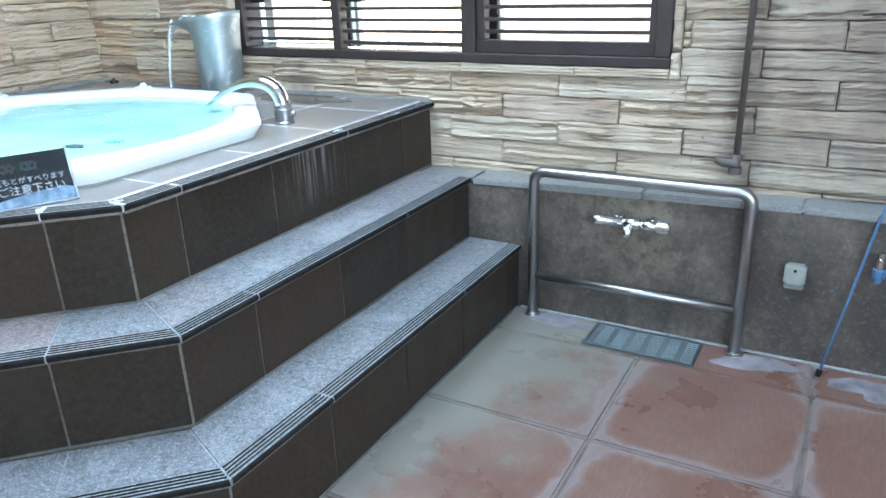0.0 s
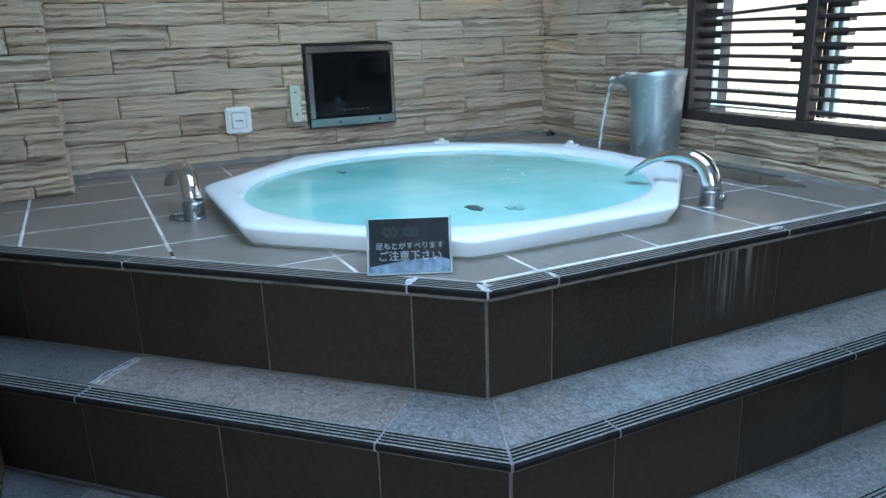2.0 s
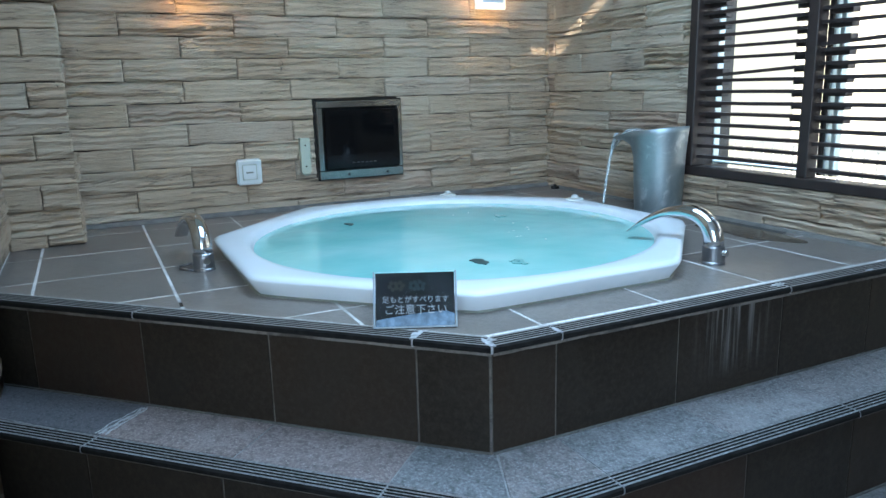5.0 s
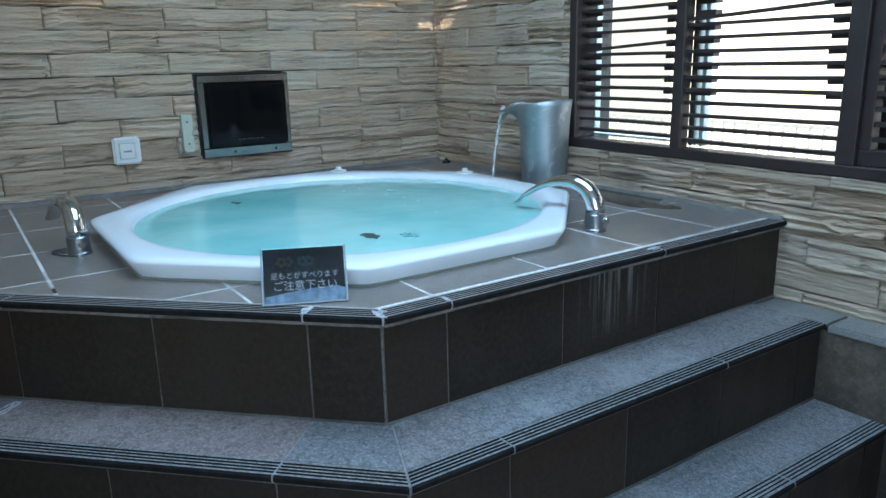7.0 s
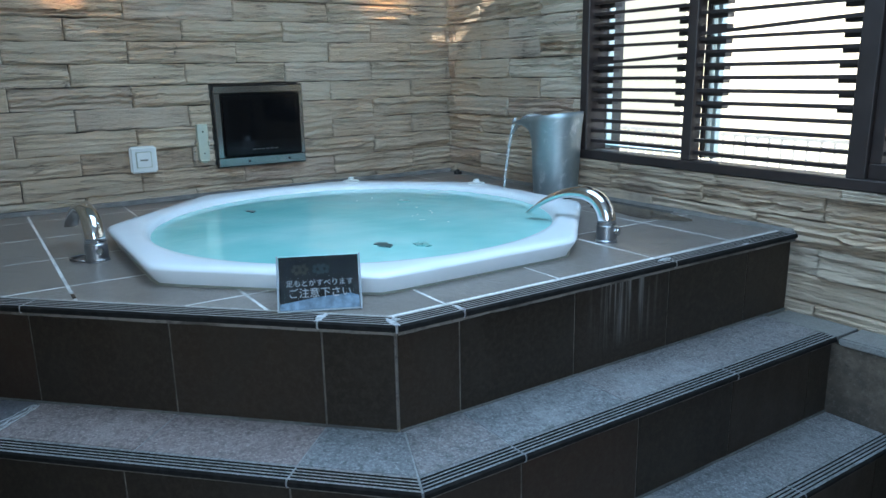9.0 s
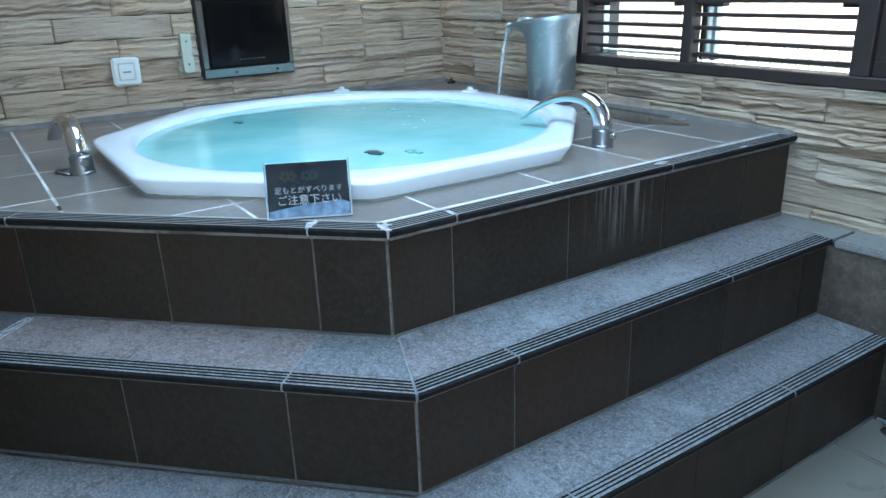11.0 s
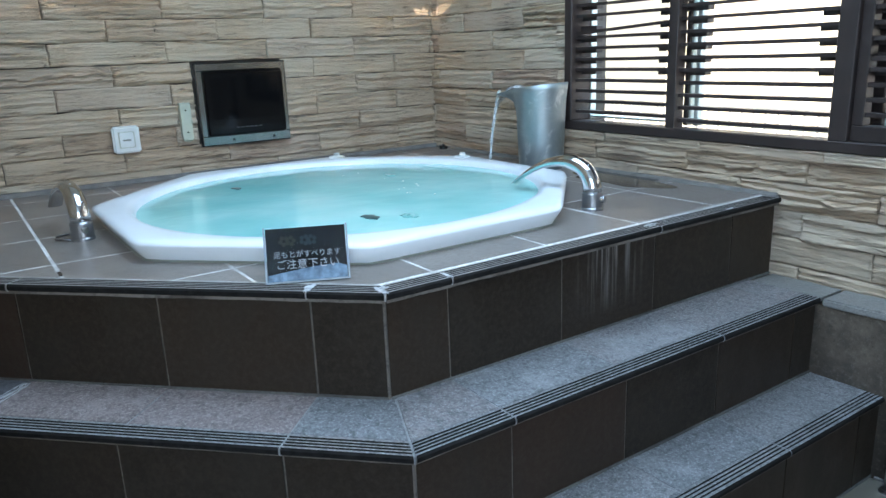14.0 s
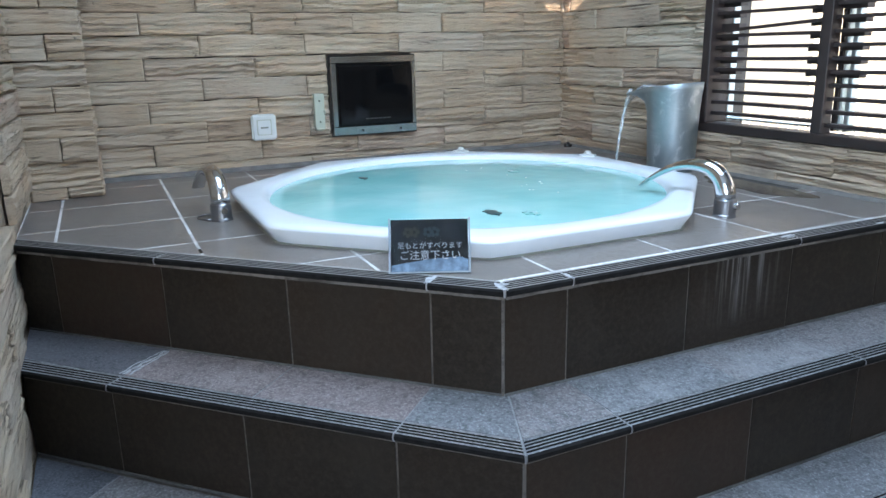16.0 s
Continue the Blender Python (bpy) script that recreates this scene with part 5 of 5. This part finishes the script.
# ---- pieces: ledge stones ----
def stone_mesh(length, height, rng, base=0.022, rough=0.010, nx=16, nz=12, uneven=0.0045, chip=0.004):
    """One split stone: back at y = 0, rough layered front near y = base, its edges chipped."""
    seed = Vector((rng.uniform(0, 90), rng.uniform(0, 90), rng.uniform(0, 90)))
    lift = base + rng.uniform(-uneven, uneven)
    tilt = rng.uniform(-0.004, 0.004)
    ledge = [rng.uniform(-1, 1) for _ in range(7)]
    rough *= rng.choice((0.35, 0.6, 1.0, 1.0, 1.35))
    nx = max(3, round(nx * length / 0.385))
    us = [0.0, min(0.2, 0.005 / length)] + [i / nx for i in range(1, nx)] + [max(0.8, 1 - 0.005 / length), 1.0]
    vs = [0.0, 0.05] + [j / nz for j in range(1, nz)] + [0.95, 1.0]
    verts, faces = [], []
    for j, v in enumerate(vs):
        for i, u in enumerate(us):
            x, z = u * length, v * height
            if j < 2 or j > len(vs) - 3:
                z += 0.0034 * noise.noise(Vector((x * 13, 11.0 + (j > 4), 0)) + seed) + 0.0016 * noise.noise(Vector((x * 60, 15.0 + (j > 4), 0)) + seed)
            else:
                z += 0.25 * height / nz * noise.noise(Vector((x * 17, j * 3.1, 0)) + seed)
            d = lift + tilt * (v - 0.5)
            split = v + 0.18 * noise.noise(Vector((x * 4.0, 0.5, 0)) + seed) + 0.10 * noise.noise(Vector((x * 31.0, 2.5, 0)) + seed)
            d += rough * 0.7 * ledge[max(0, min(6, int(split * 7)))]
            d += rough * 0.5 * noise.noise(Vector((x * 8, 0, z * 95)) + seed)
            d += rough * 0.5 * noise.noise(Vector((x * 6, 4, z * 14)) + seed)
            if i in (0, len(us) - 1):
                d -= chip * (0.6 + 1.5 * abs(noise.noise(Vector((z * 60, 3, 0)) + seed)))
            if j in (0, len(vs) - 1):
                d -= 0.0025 + 0.006 * abs(noise.noise(Vector((x * 25, 7, 0)) + seed))
            verts.append((x, max(0.006, d), z))
    w, top = len(us), len(vs) - 1
    for j in range(top):
        for i in range(w - 1):
            a = j * w + i
            faces.append((a, a + 1, a + w + 1, a + w))
    ring = [i for i in range(w)] + [j * w + w - 1 for j in range(1, top + 1)] + [top * w + i for i in range(w - 2, -1, -1)] + [j * w for j in range(top - 1, 0, -1)]
    n0 = len(verts)
    for k in ring:
        verts.append((verts[k][0], 0.0, verts[k][2]))
    for k in range(len(ring)):
        k2 = (k + 1) % len(ring)
        faces.append((ring[k2], ring[k], n0 + k, n0 + k2))
    me = bpy.data.meshes.new("stone")
    me.from_pydata(verts, [], [f[::-1] for f in faces])
    me.materials.append(STONE)
    return me


def clad(wall, origin, turn, rows, u_lo, u_hi, holes=(), seed=1, base=0.022, rough=0.0105, uneven=0.0050, chip=0.004, gap=0.0022):
    """Courses of stones over a wall: rows of (bottom, top, joint offset); u runs along the wall from origin."""
    rng = random.Random(seed)
    for z0, z1, off in rows:
        u = off - LENGTH * math.ceil((off - u_lo) / LENGTH)
        cuts = []
        while u < u_hi:
            cuts.append((max(u, u_lo), min(u + LENGTH, u_hi)))
            u += LENGTH
        for a, b in cuts:
            spans = [(a, b)]
            for h0, h1, hz0, hz1 in holes:
                if z0 < hz1 - 0.012 and z1 > hz0 + 0.012:
                    spans = [s for p, q in spans for s in ((p, min(q, h0)), (max(p, h1), q)) if s[1] - s[0] > 0.001]
            for p, q in spans:
                if q - p < 0.015:
                    continue
                me = stone_mesh(q - p - 0.0026, z1 - z0 - gap, rng, base, rough, uneven=uneven, chip=chip)
                ob = new("stone", me)
                ob.parent = wall
                ob.matrix_basis = Matrix.Translation(origin) @ pose(0, 0, 0, 0, 0, turn) @ pose(p + 0.00125, 0, z0 + 0.001)


def courses(z_from, z_to, even, odd):
    rows, k = [], math.floor((z_from - 1.187) / COURSE)
    while 1.187 + k * COURSE < z_to:
        a, b = max(z_from, 1.187 + k * COURSE), min(z_to, 1.187 + (k + 1) * COURSE)
        if b - a > 0.012:
            rows.append((a, b, even if k % 2 == 0 else odd))
        k += 1
    return rows


# u runs from the north corner along the west wall, from the east end along the north wall, eastwards along the south wall
TV_HOLE = (NORTH - 2.508 - 0.178, NORTH - 2.508 + 0.178, 0.80, 1.10)
clad(wall_west, (WEST - 0.022, NORTH, 0), -90, courses(Z3, CEIL, NORTH - 2.056, NORTH - 1.863), -0.016, NORTH - SOUTH, [TV_HOLE], 11)
N_U = lambda x: 1.4 - x
N_HOLE = (N_U(WIN[1]) - 0.028, N_U(WIN[0]) + 0.0, WIN[2] - 0.03, WIN[3])
n_rows = []
for a, b, off in courses(Z2 - 0.01, CEIL, N_U(-1.93), N_U(-1.738)):
    n_rows += [(a, N_HOLE[2], off), (N_HOLE[2], b, off)] if a < N_HOLE[2] - 0.012 < b - 0.024 else [(a, b, off)]
below = [row for row in n_rows if row[1] <= N_HOLE[2] + 0.001]
beside = [row for row in n_rows if row[1] > N_HOLE[2] + 0.001]
clad(wall_north, (1.4, NORTH + 0.022, 0), 180, below + beside, 0.0, N_U(WEST) + 0.004, [N_HOLE], 12)
clad(wall_north, (EAST, NORTH + 0.022, 0), 180, courses(Z2 - 0.01, CEIL, 0.1, 0.29), 0.0, EAST - 1.4, (), 22)
# thin stones below the window and up its jamb
clad(wall_north, (1.4, NORTH + 0.016, 0), 180, [(WIN[2] - 0.029, WIN[2] - 0.002, 0.2)], N_U(WIN[1]), N_U(WIN[0]), (), 13, 0.028, 0.004)
rng_j = random.Random(3)
z = WIN[2] - 0.03
while z < CEIL - 0.05:
    hgt = rng_j.choice((0.0763, 0.1526, 0.0763))
    ob = new("stone", stone_mesh(0.026, min(hgt, CEIL - z) - 0.003, rng_j, 0.026, 0.004))
    ob.parent = wall_north
    ob.matrix_basis = Matrix.Translation((WIN[1] + 0.0275, NORTH + 0.018, z)) @ pose(0, 0, 0, 0, 0, 180)
    z += hgt
s_rows = courses(0.0, CEIL, 0.0, 0.0)
U_S = lambda x: x - (WEST - 0.02)
# above the deck the wall steps back in narrow columns, each with a sawn end and a striped return
upper = [(a, b, 0.0) for a, b, _ in s_rows if a > 0.70]
STEPS = ((-1.90, -1.34, 1.293), (-1.34, -0.93, 1.266), (-0.93, -0.66, 1.241), (-0.66, -0.36, 1.216), (-0.36, 0.12, 1.190))
for k, (xa, xb, front) in enumerate(STEPS):
    LENGTH = 9.0
    clad(wall_south, (WEST - 0.02, front - 0.017, 0), 0, [(a, b, U_S(xa) - 0.04) for a, b, _ in upper], U_S(xa) - 0.04, U_S(xb), (), 30 + k, 0.017, 0.007, 0.004, 0.002, 0.006)
    clad(wall_south, (xb - 0.034, front - 0.021, 0), -90, upper, 0.002, 0.052, (), 50 + k, 0.026, 0.0025, 0.0015, 0.0)
    part("core", boxed(xa - 0.05, xb - 0.036, SOUTH - 0.171, front - 0.019, 0.72, CEIL), BACKING, wall_south)
LENGTH = 0.385
clad(wall_south, (WEST - 0.02, SOUTH - 0.170, 0), 0, [(a, b, U_S(-1.6) + 0.19 * (n % 2)) for n, (a, b, _) in enumerate(s_rows) if a <= 0.70], U_S(-1.90), U_S(0.12), (), 14, 0.166, 0.0065, 0.006, 0.004)

# the stone pier in the corner
pier = tagged(mesh_ob("wall_pier", boxed(WEST - 0.022, -1.884 - 0.022, SOUTH - 0.17, 1.488 - 0.022, 0, CEIL), BACKING), "narrow pier clad in pale beige split stone", "pier", kind="structure")
pier_rows = courses(Z3, CEIL, 0, 0.1)
LENGTH = 0.104
clad(pier, (-1.884 - 0.022, 1.488, 0), -90, [r for n, r in enumerate(pier_rows) if n % 2 == 0], -0.010, 0.235, (), 15, 0.024, 0.008, 0.006)
LENGTH = 0.5
clad(pier, (-1.884 - 0.022, 1.488, 0), -90, [(a, b, 0.0) for n, (a, b, _) in enumerate(pier_rows) if n % 2], 0.0, 0.235, (), 16)
clad(pier, (WEST, 1.488 - 0.022, 0), 0, [(a, b, 0.0) for a, b, _ in pier_rows], 0.0, WEST * -1 - 1.884 - 0.022, (), 17)
